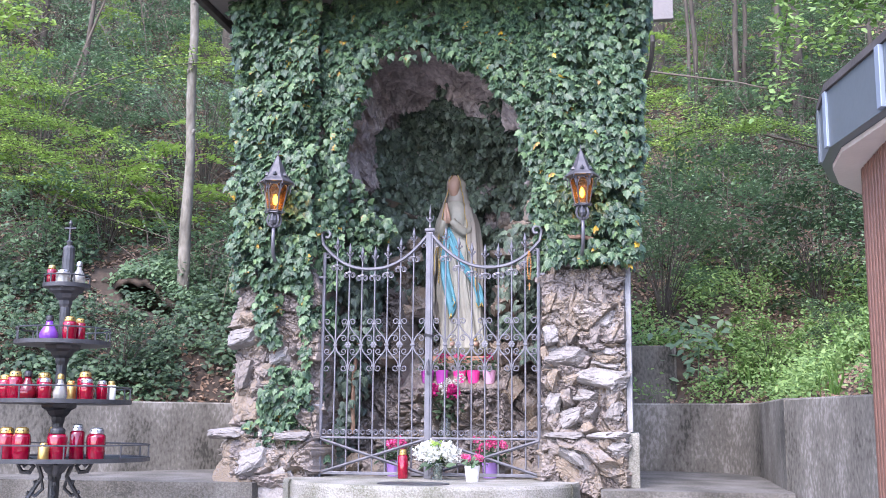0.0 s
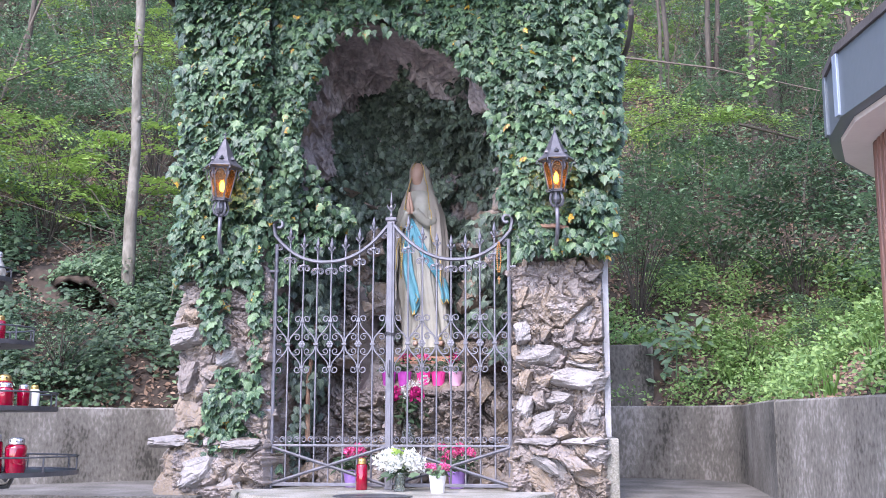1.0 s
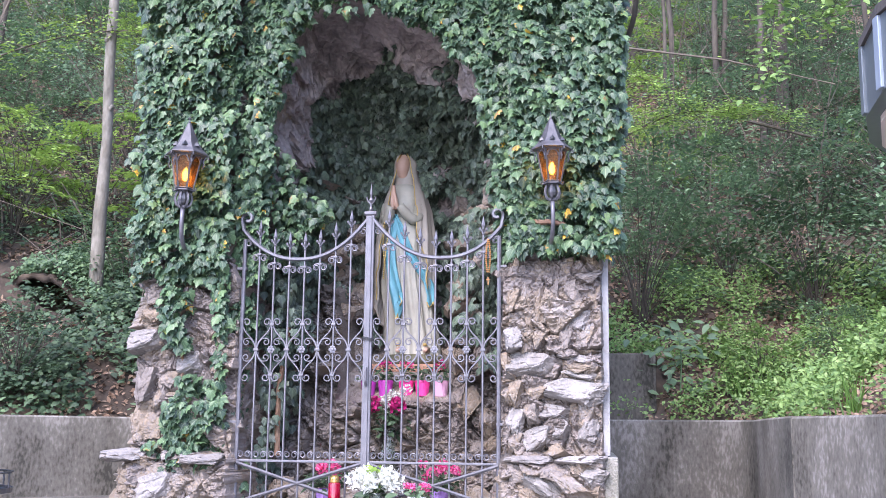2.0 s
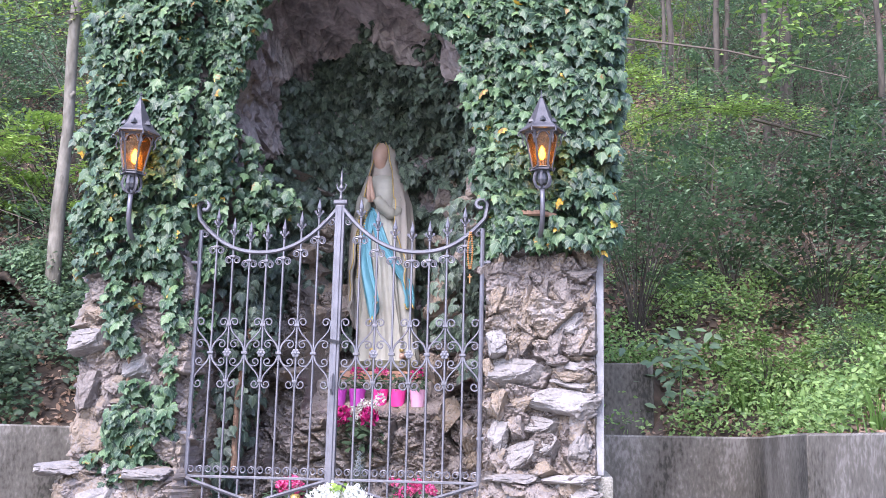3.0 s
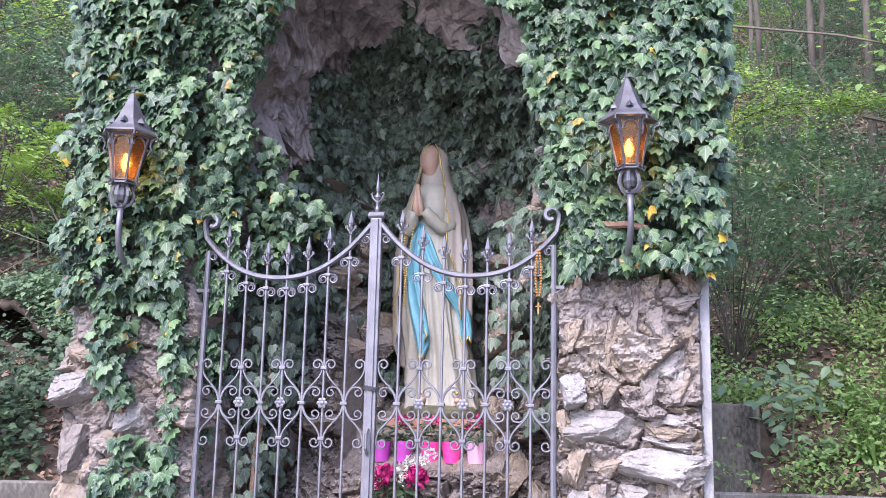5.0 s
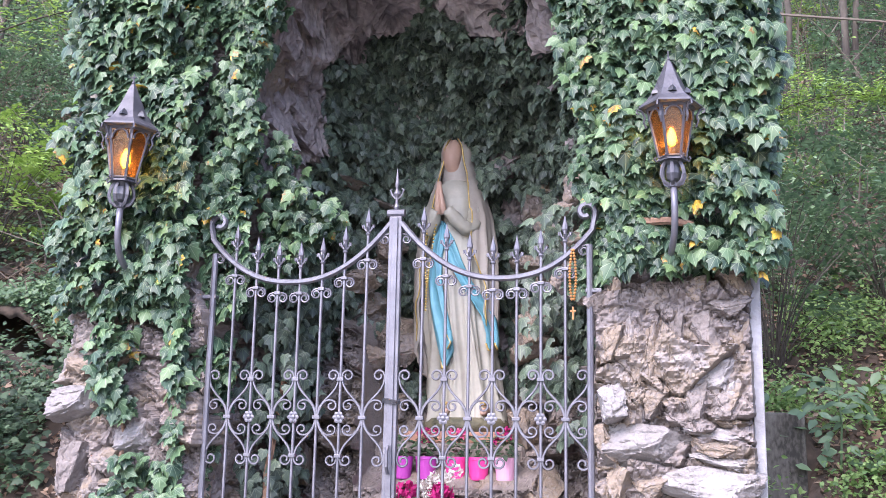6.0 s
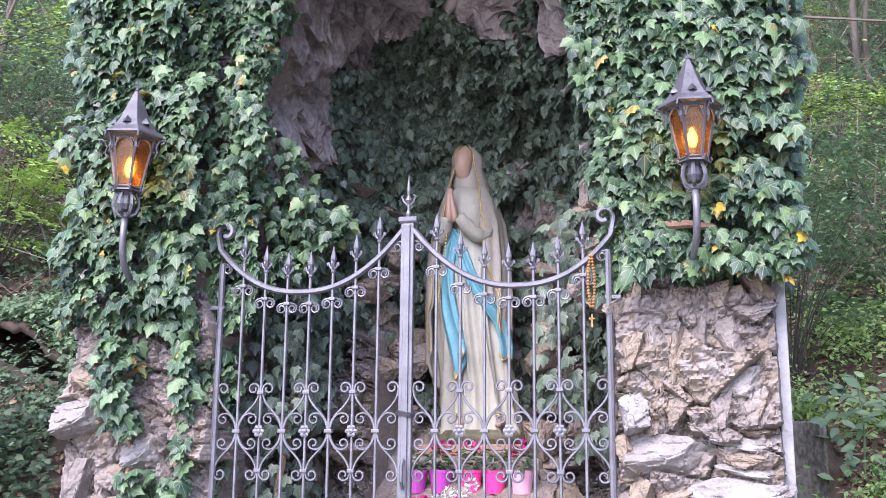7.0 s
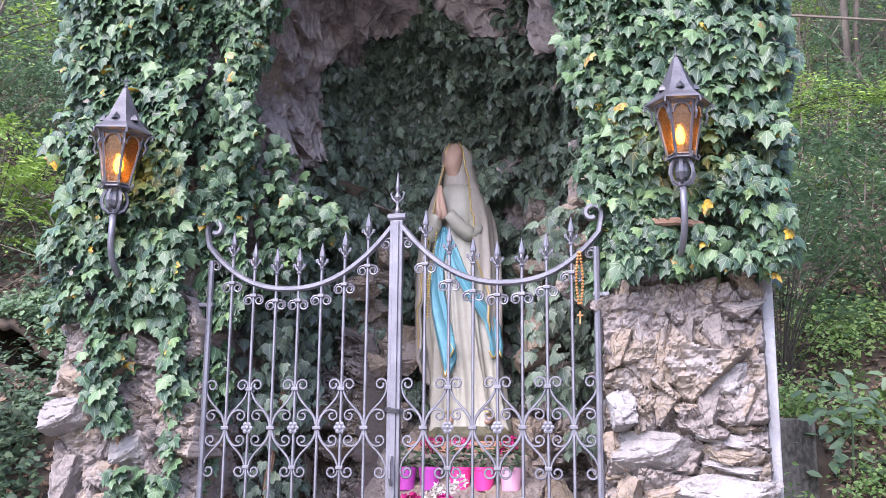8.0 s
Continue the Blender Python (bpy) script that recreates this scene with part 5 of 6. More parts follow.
def plant_hill():
    rng = VEG
    spots = []
    for _ in range(6000):
        x, y = rng.uniform(-12, 8), rng.uniform(-1.5, 14)
        d = outside(x, y)
        if d < 0.45 or not in_view(x, y):
            continue
        if any((x - a) ** 2 + (y - b) ** 2 < (0.6 + 0.02 * max(0, y)) ** 2 for a, b in spots):
            continue
        spots.append((x, y))
        if len(spots) >= 190:
            break
    for x, y in spots:
        d = outside(x, y)
        east = x > 0
        if (x + 3.42) ** 2 + (y - 2.6) ** 2 < 0.55 or (1.2 < x < 2.1 and y < 2.9) or (not east and d > 1.4 and rng.random() < 0.16) or (east and d > 2.6 and rng.random() < 0.2):
            continue
        if east:
            k = rng.choice((4, 4, 0)) if d < 1.4 else rng.choice((2, 0, 3, 0, 3)) if d < 3.0 else rng.choice((0, 3, 3, 0, 3, 1, 4))
        else:
            # near the west wall mostly dark-leaved shrubs, so the bank reads as shaded
            k = rng.choice((2, 5, 0, 2)) if d < 1.6 else rng.choice((0, 1, 0, 3, 1, 0, 4))
        s = rng.uniform(0.45, 0.7) if d < 1.2 else rng.uniform(0.7, 1.1)
        ob = copy_thing(BUSH[k], pose(x, y, hill(x, y) - 0.03, rng.gauss(0, 4), rng.gauss(0, 4), rng.uniform(0, 360)) @ Matrix.Diagonal((s, s, s, 1)))
        tagged(ob, BUSH_LABEL[k], "shrub", "shrubs on the bank")
    # undergrowth, herbs and litter
    low, litter, grass, herb = [], [], [], []
    for _ in range(300000):
        x, y = rng.uniform(-11, 7), rng.uniform(-2.5, 13)
        d = outside(x, y)
        if d < 0.12 or not in_view(x, y):
            continue
        pit = (x + 3.42) ** 2 / 0.3 + (y - 2.65) ** 2 / 0.14 < 1
        if pit:
            continue
        z = hill(x, y)
        c = fbm(x * 0.9, y * 0.9, 2)
        fine = fbm(x * 3, y * 3, 8)
        near = x > 0 and d < 2.0
        if 1.2 < x < 1.85 and y < 2.6 and rng.random() < 0.85:
            continue
        p = (x, y, z + rng.choice((0.04, 0.10, 0.22)) * rng.random() + 0.02)
        if near and fine + 0.5 * c > -0.02:
            for _ in range(5):
                q = (x + rng.gauss(0, 0.06), y + rng.gauss(0, 0.06), p[2] + rng.uniform(0, 0.12))
                herb.append(leaf_pose(q, (0, -0.5, 1), (rng.uniform(-1, 1), rng.uniform(-1, 1), 0), rng.uniform(0.024, 0.05), rng, 0.65))
        elif not near and fine + c > (-0.22 if x < 0 else -0.16) and rng.random() < 0.85:
            low.append(leaf_pose(p, (0, -0.5, 1), (rng.uniform(-1, 1), rng.uniform(-1, 1), 0), rng.uniform(0.035, 0.07), rng, 0.35))
        if rng.random() < ((0.95 if near else 0.7) if fine + c < (0.05 if near else -0.05) else 0.14):
            litter.append(leaf_pose((x, y, z + rng.uniform(0.005, 0.035)), (0, -0.5, 0.8), (rng.uniform(-1, 1), rng.uniform(-1, 1), 0), rng.uniform(0.035, 0.065), rng, 0.5))
    for _ in range(46):
        x, y = rng.uniform(1.6, 4.2), rng.uniform(-1.2, 2.6)
        d = outside(x, y)
        if d < 0.2 or d > 1.3:
            continue
        z = hill(x, y)
        for _ in range(30):
            a = rng.uniform(0, 2 * math.pi)
            grass.append(leaf_pose((x + rng.gauss(0, 0.03), y + rng.gauss(0, 0.03), z), (-math.cos(a), -math.sin(a), 0.3), (math.cos(a) * 0.6, math.sin(a) * 0.6, 1), rng.uniform(0.14, 0.3), rng, 0.2))
    shade = []
    for _ in range(60000):
        x, y = rng.uniform(-6.5, -1.3), rng.uniform(0.2, 6)
        d = outside(x, y)
        if 0.12 < d < 2.4 and (x + 3.42) ** 2 / 0.3 + (y - 2.65) ** 2 / 0.14 > 1 and fbm(x * 2, y * 2, 4) > -0.1:
            shade.append(leaf_pose((x, y, hill(x, y) + rng.uniform(0.02, 0.3)), (0.2, -0.6, 1), (rng.uniform(-1, 1), rng.uniform(-1, 1), -0.2), rng.uniform(0.038, 0.066), rng, 0.4))
        if len(shade) > 9000:
            break
    tagged(scatter("ground_ivy", IVY_V, IVY_F, shade, M_DARKLEAF), "ground ivy above the wall, its dark green deepened for shade", "ground ivy", kind="stuff")
    tagged(scatter("herbs", OVAL_V, OVAL_F, herb, M_HERB), "fresh green herbs and seedlings above the wall", "herbs", kind="stuff")
    tagged(scatter("undergrowth", OVAL_V, OVAL_F, low, M_LEAF), "low green plants covering the bank", "undergrowth", kind="stuff")
    tagged(scatter("leaf_litter", OVAL_V, OVAL_F, litter, M_LITTER), "dry brown fallen leaves on the bank", "leaf litter", kind="stuff")
    tagged(scatter("grass", BLADE_V, BLADE_F, grass, M_GRASS), "tufts of long grass above the wall", "grass", kind="stuff")
    # thin bare saplings and twigs
    bm = bmesh.new()
    for _ in range(420):
        x, y = rng.uniform(-11, 7), rng.uniform(2.6, 12)
        if outside(x, y) < 0.6 or not in_view(x, y):
            continue
        z = hill(x, y)
        a, ln = rng.uniform(0, 2 * math.pi), rng.uniform(0.6, 2.2)
        lean = rng.uniform(0.2, 0.9)
        p1 = (x + math.cos(a) * ln * lean, y + math.sin(a) * ln * lean * 0.5, z + ln * (1.1 - lean * 0.5))
        pts = bez((x, y, z - 0.05), (x, y, z + ln * 0.4), (p1[0] - 0.2 * math.cos(a), p1[1], p1[2] - 0.1), p1, 6)
        add_tube(bm, pts, rng.uniform(0.004, 0.012), 5, 0.002)
        for q in (0.5, 0.75):
            b0 = Vector(pts[int(q * 6)])
            add_tube(bm, [b0, b0 + Vector((rng.gauss(0, 0.2), rng.gauss(0, 0.1), rng.uniform(0.1, 0.35))), b0 + Vector((rng.gauss(0, 0.4), rng.gauss(0, 0.2), rng.uniform(0.2, 0.6)))], 0.005, 4, 0.002)
    tagged(part("bare_twigs", bm, M_TWIG, None), "tangle of dry bare twigs and saplings", "twigs", kind="stuff")


plant_hill()
for b in BUSH:
    for o in list(b.children_recursive) + [b]:
        bpy.data.objects.remove(o)


def tree(x, y, height, r, material, label, lean=(0, 0), limbs=5, crown=900, knots=False, leafmat=None, seed=0, low=0.45):
    rng = random.Random(seed)
    z0 = hill(x, y) - 0.1
    t = thing("tree", pose(x, y, z0), label, "tree", "trees on the bank")
    pts = [(lean[0] * k * k + 0.05 * rng.gauss(0, 1) * k, lean[1] * k * k + 0.04 * rng.gauss(0, 1) * k, height * k) for k in [i / 12 for i in range(13)]]
    bm = bmesh.new()
    add_tube(bm, [(0, 0, -0.1)] + pts, r * 1.25, 12, r * 0.45)
    for a in (0.3, 2.0, 3.9, 5.2):
        add_tube(bm, [(0.0, 0, 0.35), (math.cos(a) * r, math.sin(a) * r, 0.14), (math.cos(a) * r * 2.6, math.sin(a) * r * 2.6, -0.12)], r * 0.5, 6, r * 0.2)
    if knots:
        for k in range(14):
            q = pts[1 + k % 11]
            a = rng.uniform(math.pi, 2 * math.pi)
            add_lathe(bm, [(0.0, 0.02), (r * 0.25, 0.01), (r * 0.28, -0.005), (0.0, -0.02)], 7, Matrix.Translation((q[0] + r * 0.75 * math.cos(a), q[1] + r * 0.75 * math.sin(a), q[2] + rng.uniform(0, 0.3))) @ Matrix.Scale(1.4, 4))
    for v in bm.verts:
        n = noise.noise(Vector((v.co.x * 9 + seed, v.co.y * 9, v.co.z * 3)))
        v.co.x += 0.012 * n
        v.co.y += 0.012 * n
    part("trunk", bm, material, t, smooth=True)
    leaves = []
    for i in range(limbs):
        k = low + (1 - low) * (i + 0.5) / limbs
        b0 = Vector(pts[min(12, int(k * 12))])
        a, ln = rng.uniform(0, 2 * math.pi), height * rng.uniform(0.14, 0.28)
        e = b0 + Vector((math.cos(a) * ln, math.sin(a) * ln, ln * rng.uniform(0.1, 0.7)))
        c = bez(tuple(b0), tuple(b0.lerp(e, 0.4) + Vector((0, 0, 0.1))), tuple(b0.lerp(e, 0.8)), tuple(e), 6)
        part("limb", tube(c, r * 0.28, 6, 0.005), material, t)
        for _ in range(crown // limbs):
            q = Vector(c[rng.randrange(2, 7)]) + Vector((rng.gauss(0, 0.35), rng.gauss(0, 0.35), rng.gauss(0, 0.16)))
            leaves.append(leaf_pose(q, (0, -0.2, 1), (rng.uniform(-1, 1), rng.uniform(-1, 1), -0.4), rng.uniform(0.06, 0.11), rng, 0.35))
    if leaves:
        scatter("crown", OVAL_V, OVAL_F, leaves, leafmat or M_SPRING, t)
    return t


# this crown is out of view, added overhead to shade the west bank
tree(-3.07, 2.75, 8.5, 0.052, M_BARK, "pale grey knotty trunk with an added unseen crown to shade the bank", (-0.3, 0.2), 9, 2600, True, M_SPRING, 3, 0.56)
tree(-5.6, 5.0, 8.0, 0.03, M_BARKD, "slender leaning dark tree on the bank", (1.6, 0.3), 8, 1600, False, M_SPRING, 4)
tree(3.35, 6.6, 8.0, 0.04, M_BARKD, "dark upright tree trunk on the slope", (0.1, 0.3), 5, 700, False, M_SPRING, 5)
tree(2.35, 7.4, 8.0, 0.028, M_BARKD, "slim dark trunk on the slope", (-0.2, 0.2), 5, 600, False, M_SPRING, 6)
tree(4.1, 4.6, 6.0, 0.03, M_BARKD, "thin tree with bright leaves over the slope", (-0.5, -0.2), 7, 1000, False, M_SPRING, 7, 0.3)
tree(4.6, 8.8, 8.0, 0.06, M_BARKD, "dark leaning trunk on the slope", (-0.6, 0.2), 5, 700, False, M_SPRING, 8)
tree(1.9, 9.0, 8.0, 0.075, M_BARKD, "slim dark trunk on the slope", (0.3, 0.2), 5, 600, False, M_LEAF, 9)
tree(-4.9, 8.2, 8.0, 0.10, M_BARKD, "dark trunk among shrubs", (0.2, 0.2), 7, 2600, False, M_LEAF, 10)
tree(-7.4, 7.0, 8.0, 0.05, M_BARKD, "dark trunk among shrubs", (0.4, 0.2), 6, 800, False, M_SPRING, 12)
def make_overhang():
    """A lip of rooty earth over the dark hollow beside the pale trunk."""
    V, F = [], []
    n, m = 40, 26
    for layer in (0.0, -0.10):
        for j in range(m + 1):
            for i in range(n + 1):
                x = -3.84 + 1.06 * i / n
                y = 2.50 + 0.95 * j / m + 0.12 * abs(i / n - 0.5)
                side = (2 * abs(i / n - 0.5)) ** 3
                top = hill(x, 3.45) - 0.30 * (3.45 - y) - 0.34 * side + 0.06 * fbm(x * 4, y * 4, 2)
                V.append((x, y, top + layer * (0.6 + 0.4 * fbm(x * 6, y * 6, 7))))
    w = (n + 1) * (m + 1)
    for j in range(m):
        for i in range(n):
            a = j * (n + 1) + i
            F.append((a, a + 1, a + n + 2, a + n + 1))
            F.append((a + w, a + w + n + 1, a + w + n + 2, a + w + 1))
    for i in range(n):
        F.append((i, i + w, i + w + 1, i + 1))
    ob = mesh("bank_overhang", V, F, M_SOIL)
    tagged(ob, "rooty earth lip over a dark hollow in the bank", "bank", kind="structure")
    rng = random.Random(90)
    ms = []
    for _ in range(4200):
        p = Vector(V[rng.randrange(w)])
        if fbm(p.x * 3, p.y * 3, 3) > -0.6:
            ms.append(leaf_pose(p + Vector((rng.gauss(0, 0.02), rng.gauss(0, 0.02), rng.uniform(0.0, 0.14))), (0, -0.6, 1), (rng.uniform(-1, 1), -0.6, -0.3), rng.uniform(0.035, 0.07), rng, 0.4))
    tagged(scatter("overhang_plants", OVAL_V, OVAL_F, ms, M_LEAF), "small leafy plants growing on the earth lip", "undergrowth", kind="stuff")


make_overhang()
# a fallen thin pole across the slope and dead branches
for a, b, r in (((1.6, 3.5, 4.03), (3.4, 3.0, 3.44), 0.012), ((2.88, 4.6, 2.86), (3.66, 4.2, 2.42), 0.02), ((2.9, 4.6, 3.6), (4.2, 4.0, 2.9), 0.018), ((-5.85, 5.0, 4.4), (-5.3, 5.0, 5.95), 0.028)):
    p0, p1 = Vector(a), Vector(b)
    mid = p0.lerp(p1, 0.5) + Vector((0, 0, 0.05))
    tagged(part("dead_branch", tube([p0, mid, p1], r, 6, r * 0.5), M_TWIG, None), "dry grey fallen branch lying across the bank", "branch")


# ---- overhanging branches ----


def branch(name, a, b, n, size, material, label, flat=0.9, width=0.35, seed=1, droop=0.1):
    """A thin branch from a to b, with side twigs that carry layered leaves."""
    rng = random.Random(seed)
    a, b = Vector(a), Vector(b)
    t = thing(name, Matrix.Translation(a), label, "branch")
    d = b - a
    pts = [d * k + Vector((0, 0, 0.12 * math.sin(math.pi * k) - droop * k * k)) for k in [i / 10 for i in range(11)]]
    part("stem", tube(pts, 0.012, 6, 0.003), M_BARKD, t)
    side = d.cross(Vector((0, 0, 1))).normalized()
    ms = []
    for i in range(1, 11):
        for q in (-1, 1):
            ln = width * rng.uniform(0.4, 1.0)
            e = pts[i] + side * q * ln + d.normalized() * ln * 0.5 + Vector((0, 0, rng.gauss(0, 0.06)))
            part("twig", tube([pts[i], pts[i].lerp(e, 0.5) + Vector((0, 0, 0.02)), e], 0.004, 4, 0.002), M_BARKD, t)
            for _ in range(n // 20):
                p = pts[i].lerp(e, rng.random()) + Vector((rng.gauss(0, 0.07), rng.gauss(0, 0.07), rng.gauss(0, 0.07) * (1 - flat) - 0.01))
                ms.append(leaf_pose(p, (0, -0.25, 1), (rng.gauss(0, 1), rng.gauss(0, 1), -0.3), size * rng.uniform(0.7, 1.2), rng, 0.2 + 0.35 * (1 - flat)))
    tagged(scatter("foliage", OVAL_V, OVAL_F, ms, material, t), kind="stuff")


SPR = "leafy branch with bright spring-green layered leaves"
branch("branch", (1.62, 4.6, 3.45), (2.75, 4.1, 3.62), 1700, 0.042, M_SPRING, SPR, 0.94, 0.42, 1)
branch("branch", (2.5, 4.4, 3.6), (3.25, 4.1, 3.5), 900, 0.042, M_SPRING, SPR, 0.94, 0.35, 2)
branch("branch", (1.5, 4.8, 4.1), (2.0, 4.5, 4.0), 700, 0.042, M_SPRING, SPR, 0.9, 0.3, 3)
BIG = "hanging branch with large fresh green leaves"
branch("branch", (3.1, 3.1, 4.8), (2.84, 3.0, 3.85), 420, 0.085, M_HERB, BIG, 0.3, 0.28, 4, 0.3)
branch("branch", (4.0, 3.2, 4.8), (3.4, 3.0, 4.3), 520, 0.085, M_HERB, BIG, 0.3, 0.36, 5, 0.2)
branch("branch", (4.4, 2.9, 4.9), (3.8, 2.8, 4.5), 460, 0.085, M_HERB, BIG, 0.3, 0.36, 6, 0.2)
branch("branch", (-5.5, 2.6, 3.3), (-4.35, 2.4, 3.45), 1800, 0.04, M_SPRING, SPR, 0.88, 0.5, 7)
branch("branch", (-5.3, 2.7, 2.75), (-4.1, 2.4, 2.8), 1300, 0.04, M_SPRING, SPR, 0.88, 0.45, 8)
branch("branch", (-5.6, 2.5, 3.75), (-4.5, 2.3, 3.85), 1500, 0.04, M_SPRING, SPR, 0.88, 0.45, 21)
branch("branch", (-5.4, 2.6, 3.05), (-4.3, 2.3, 3.1), 1300, 0.04, M_SPRING, SPR, 0.88, 0.45, 22)
branch("branch", (2.0, 3.4, 5.0), (3.4, 3.2, 4.75), 700, 0.08, M_HERB, BIG, 0.4, 0.4, 23, 0.1)
branch("branch", (-4.7, 1.6, 4.1), (-4.2, 1.5, 4.25), 160, 0.08, M_SPRING, SPR, 0.6, 0.25, 9)
branch("branch", (-4.6, 3.0, 3.9), (-2.4, 2.6, 4.1), 800, 0.05, M_SPRING, SPR, 0.8, 0.4, 10)
# slim trunks high on the east slope
for x, y, ln, r, sd in ((2.86, 7.0, 6.0, 0.035, 31), (2.98, 7.1, 6.0, 0.03, 32), (2.25, 7.0, 6.5, 0.022, 33), (3.66, 7.1, 5.0, 0.07, 34)):
    tree(x, y, ln, r, M_BARKD, "slim bare dark trunk on the slope", (0.2 * (sd % 3 - 1), 0.1), 4, 120, False, M_SPRING, sd, 0.55)
# broad-leaved herb beside the upper wall
HB = random.Random(77)
hb = thing("plant", pose(1.98, 2.42, hill(1.98, 2.42)), "broad-leaved green plant on the bank", "plant")
tagged(scatter("foliage", OVAL_V, OVAL_F, [leaf_pose((HB.gauss(0, 0.16), HB.gauss(0, 0.12), HB.uniform(0.02, 0.62)), (0, -0.7, 0.8), (HB.gauss(0, 1), -0.2, -0.3), HB.uniform(0.07, 0.115), HB, 0.25) for _ in range(85)], M_LEAF, hb), kind="stuff")
part("stem", tube([(0, 0, -0.05), (0.02, 0, 0.3), (0, 0.02, 0.6)], 0.008, 5, 0.003), M_LEAF, hb)

# ---- lanterns ----


def make_lantern(x, cross, wide, tall):
    """A six-sided wall lantern on a curved arm; its basket is the origin."""
    lan = thing("wall_lantern", pose(x, -0.26, 1.80, 0, 1.5 if x < 0 else -1.0, 8) @ Matrix.Diagonal((wide, wide, tall, 1)), "lit weathered iron wall lantern with amber glass on the ivy", "lantern", "wall lanterns")
    arm = [(0, 0, -0.04), (0, 0.0, -0.12)] + bez((0, 0, -0.13), (0, 0.01, -0.21), (0.0, 0.06, -0.25), (0.0, 0.24, -0.27), 8)
    part("arm", tube(arm, 0.0125, 10), M_IRON, lan, smooth=True)
    part("collar", lathe([(0.013, -0.05), (0.017, -0.046), (0.017, -0.036), (0.012, -0.03)], 12), M_LAMPIRON, lan)
    for k in range(6):
        a = k * math.pi / 3 + 0.3
        part("basket_strap", tube([(r * math.cos(a), r * math.sin(a), z) for r, z in ((0.014, -0.042), (0.036, -0.03), (0.046, -0.005), (0.042, 0.02), (0.03, 0.042), (0.034, 0.05))], 0.007, 5, flat=0.4), M_LAMPIRON, lan)
    part("basket_core", lathe([(0.0, -0.035), (0.022, -0.02), (0.028, 0.0), (0.022, 0.03), (0.03, 0.045), (0.0, 0.046)], 12), M_DARKIRON, lan)
    zb, zt, rb, rt = 0.052, 0.245, 0.047, 0.085
    part("floor_plate", lathe([(0.0, zb - 0.008), (rb + 0.006, zb - 0.006), (rb + 0.004, zb), (0.0, zb)], 6), M_LAMPIRON, lan)
    for k in range(6):
        a, b = k * math.pi / 3, (k + 1) * math.pi / 3
        ca, sa, cb, sb = math.cos(a), math.sin(a), math.cos(b), math.sin(b)
        part("corner_bar", tube([(rb * ca, rb * sa, zb), (rt * ca, rt * sa, zt)], 0.0055, 5), M_LAMPIRON, lan)
        # pane with a small thickness
        bm = bmesh.new()
        vs = []
        for f in (0.97, 0.94):
            vs.append([bm.verts.new((r * f * c, r * f * s_, z)) for r, c, s_, z in ((rb, ca, sa, zb), (rb, cb, sb, zb), (rt, cb, sb, zt), (rt, ca, sa, zt))])
        bm.faces.new(vs[0]), bm.faces.new(vs[1][::-1])
        for i in range(4):
            bm.faces.new((vs[0][i], vs[0][(i + 1) % 4], vs[1][(i + 1) % 4], vs[1][i]))
        part("pane", bm, M_AMBER, lan, "amber glass pane").visible_shadow = False
        # arched head of the window
        mx, my = (ca + cb) / 2, (sa + sb) / 2
        ux, uy = cb - ca, sb - sa
        pts = []
        for i in range(9):
            t = math.pi * i / 8
            r = rt * 0.99
            pts.append((r * (mx + ux * 0.36 * math.cos(t)), r * (my + uy * 0.36 * math.cos(t)), zt - 0.05 + 0.034 * math.sin(t)))
        part("arch_bead", tube(pts, 0.004, 5), M_LAMPIRON, lan)
        part("frieze", tube([(rt * ca, rt * sa, zt - 0.006), (rt * cb, rt * sb, zt - 0.006)], 0.009, 4), M_LAMPIRON, lan)
        part("sill", tube([(rb * ca, rb * sa, zb + 0.006), (rb * cb, rb * sb, zb + 0.006)], 0.006, 4), M_LAMPIRON, lan)
        # side scrolls below the roof and at the foot
        sc = [(rt + 0.004, zt - 0.075), (rt + 0.014, zt - 0.055), (rt + 0.008, zt - 0.035), (rt + 0.02, zt - 0.012), (rt + 0.036, zt - 0.006), (rt + 0.038, zt - 0.02), (rt + 0.028, zt - 0.022)]
        part("scroll", tube([(r * ca, r * sa, z) for r, z in sc], 0.0042, 5), M_LAMPIRON, lan)
        sc = [(rb, zb + 0.004), (rb + 0.012, zb - 0.008), (rb + 0.018, zb + 0.004), (rb + 0.012, zb + 0.01)]
        part("scroll", tube([(r * ca, r * sa, z) for r, z in sc], 0.004, 5), M_LAMPIRON, lan)
    roof = lathe([(0.108, zt - 0.006), (0.118, zt - 0.002), (0.114, zt + 0.006), (0.086, zt + 0.028), (0.064, zt + 0.058), (0.047, zt + 0.095), (0.030, zt + 0.13), (0.011, zt + 0.172), (0.004, zt + 0.178)], 6)
    part("roof", roof, M_LAMPIRON, lan, "dented sheet metal spire roof")
    for k in range(6):                              # small vent dormers
        a = k * math.pi / 3 + math.pi / 6
        m = pose(0.066 * math.cos(a), 0.066 * math.sin(a), zt + 0.046, 0, 0, math.degrees(a))
        bm = bmesh.new()
        add_lathe(bm, [(0.018, -0.006), (0.013, 0.006), (0.0, 0.02)], 4, m)
        part("vent", bm, M_DARKIRON, lan)
    bm = lathe([(0.004, zt + 0.172), (0.008, zt + 0.18), (0.003, zt + 0.19), (0.002, zt + 0.215), (0.0, zt + 0.217)], 8)
    if cross:
        add_tube(bm, [(-0.012, 0, zt + 0.203), (0.012, 0, zt + 0.203)], 0.0028, 5)
    part("finial", bm, M_LAMPIRON, lan)
    part("socket", lathe([(0.009, zb), (0.009, zb + 0.045), (0.006, zb + 0.05)], 8), M_WAX, lan)
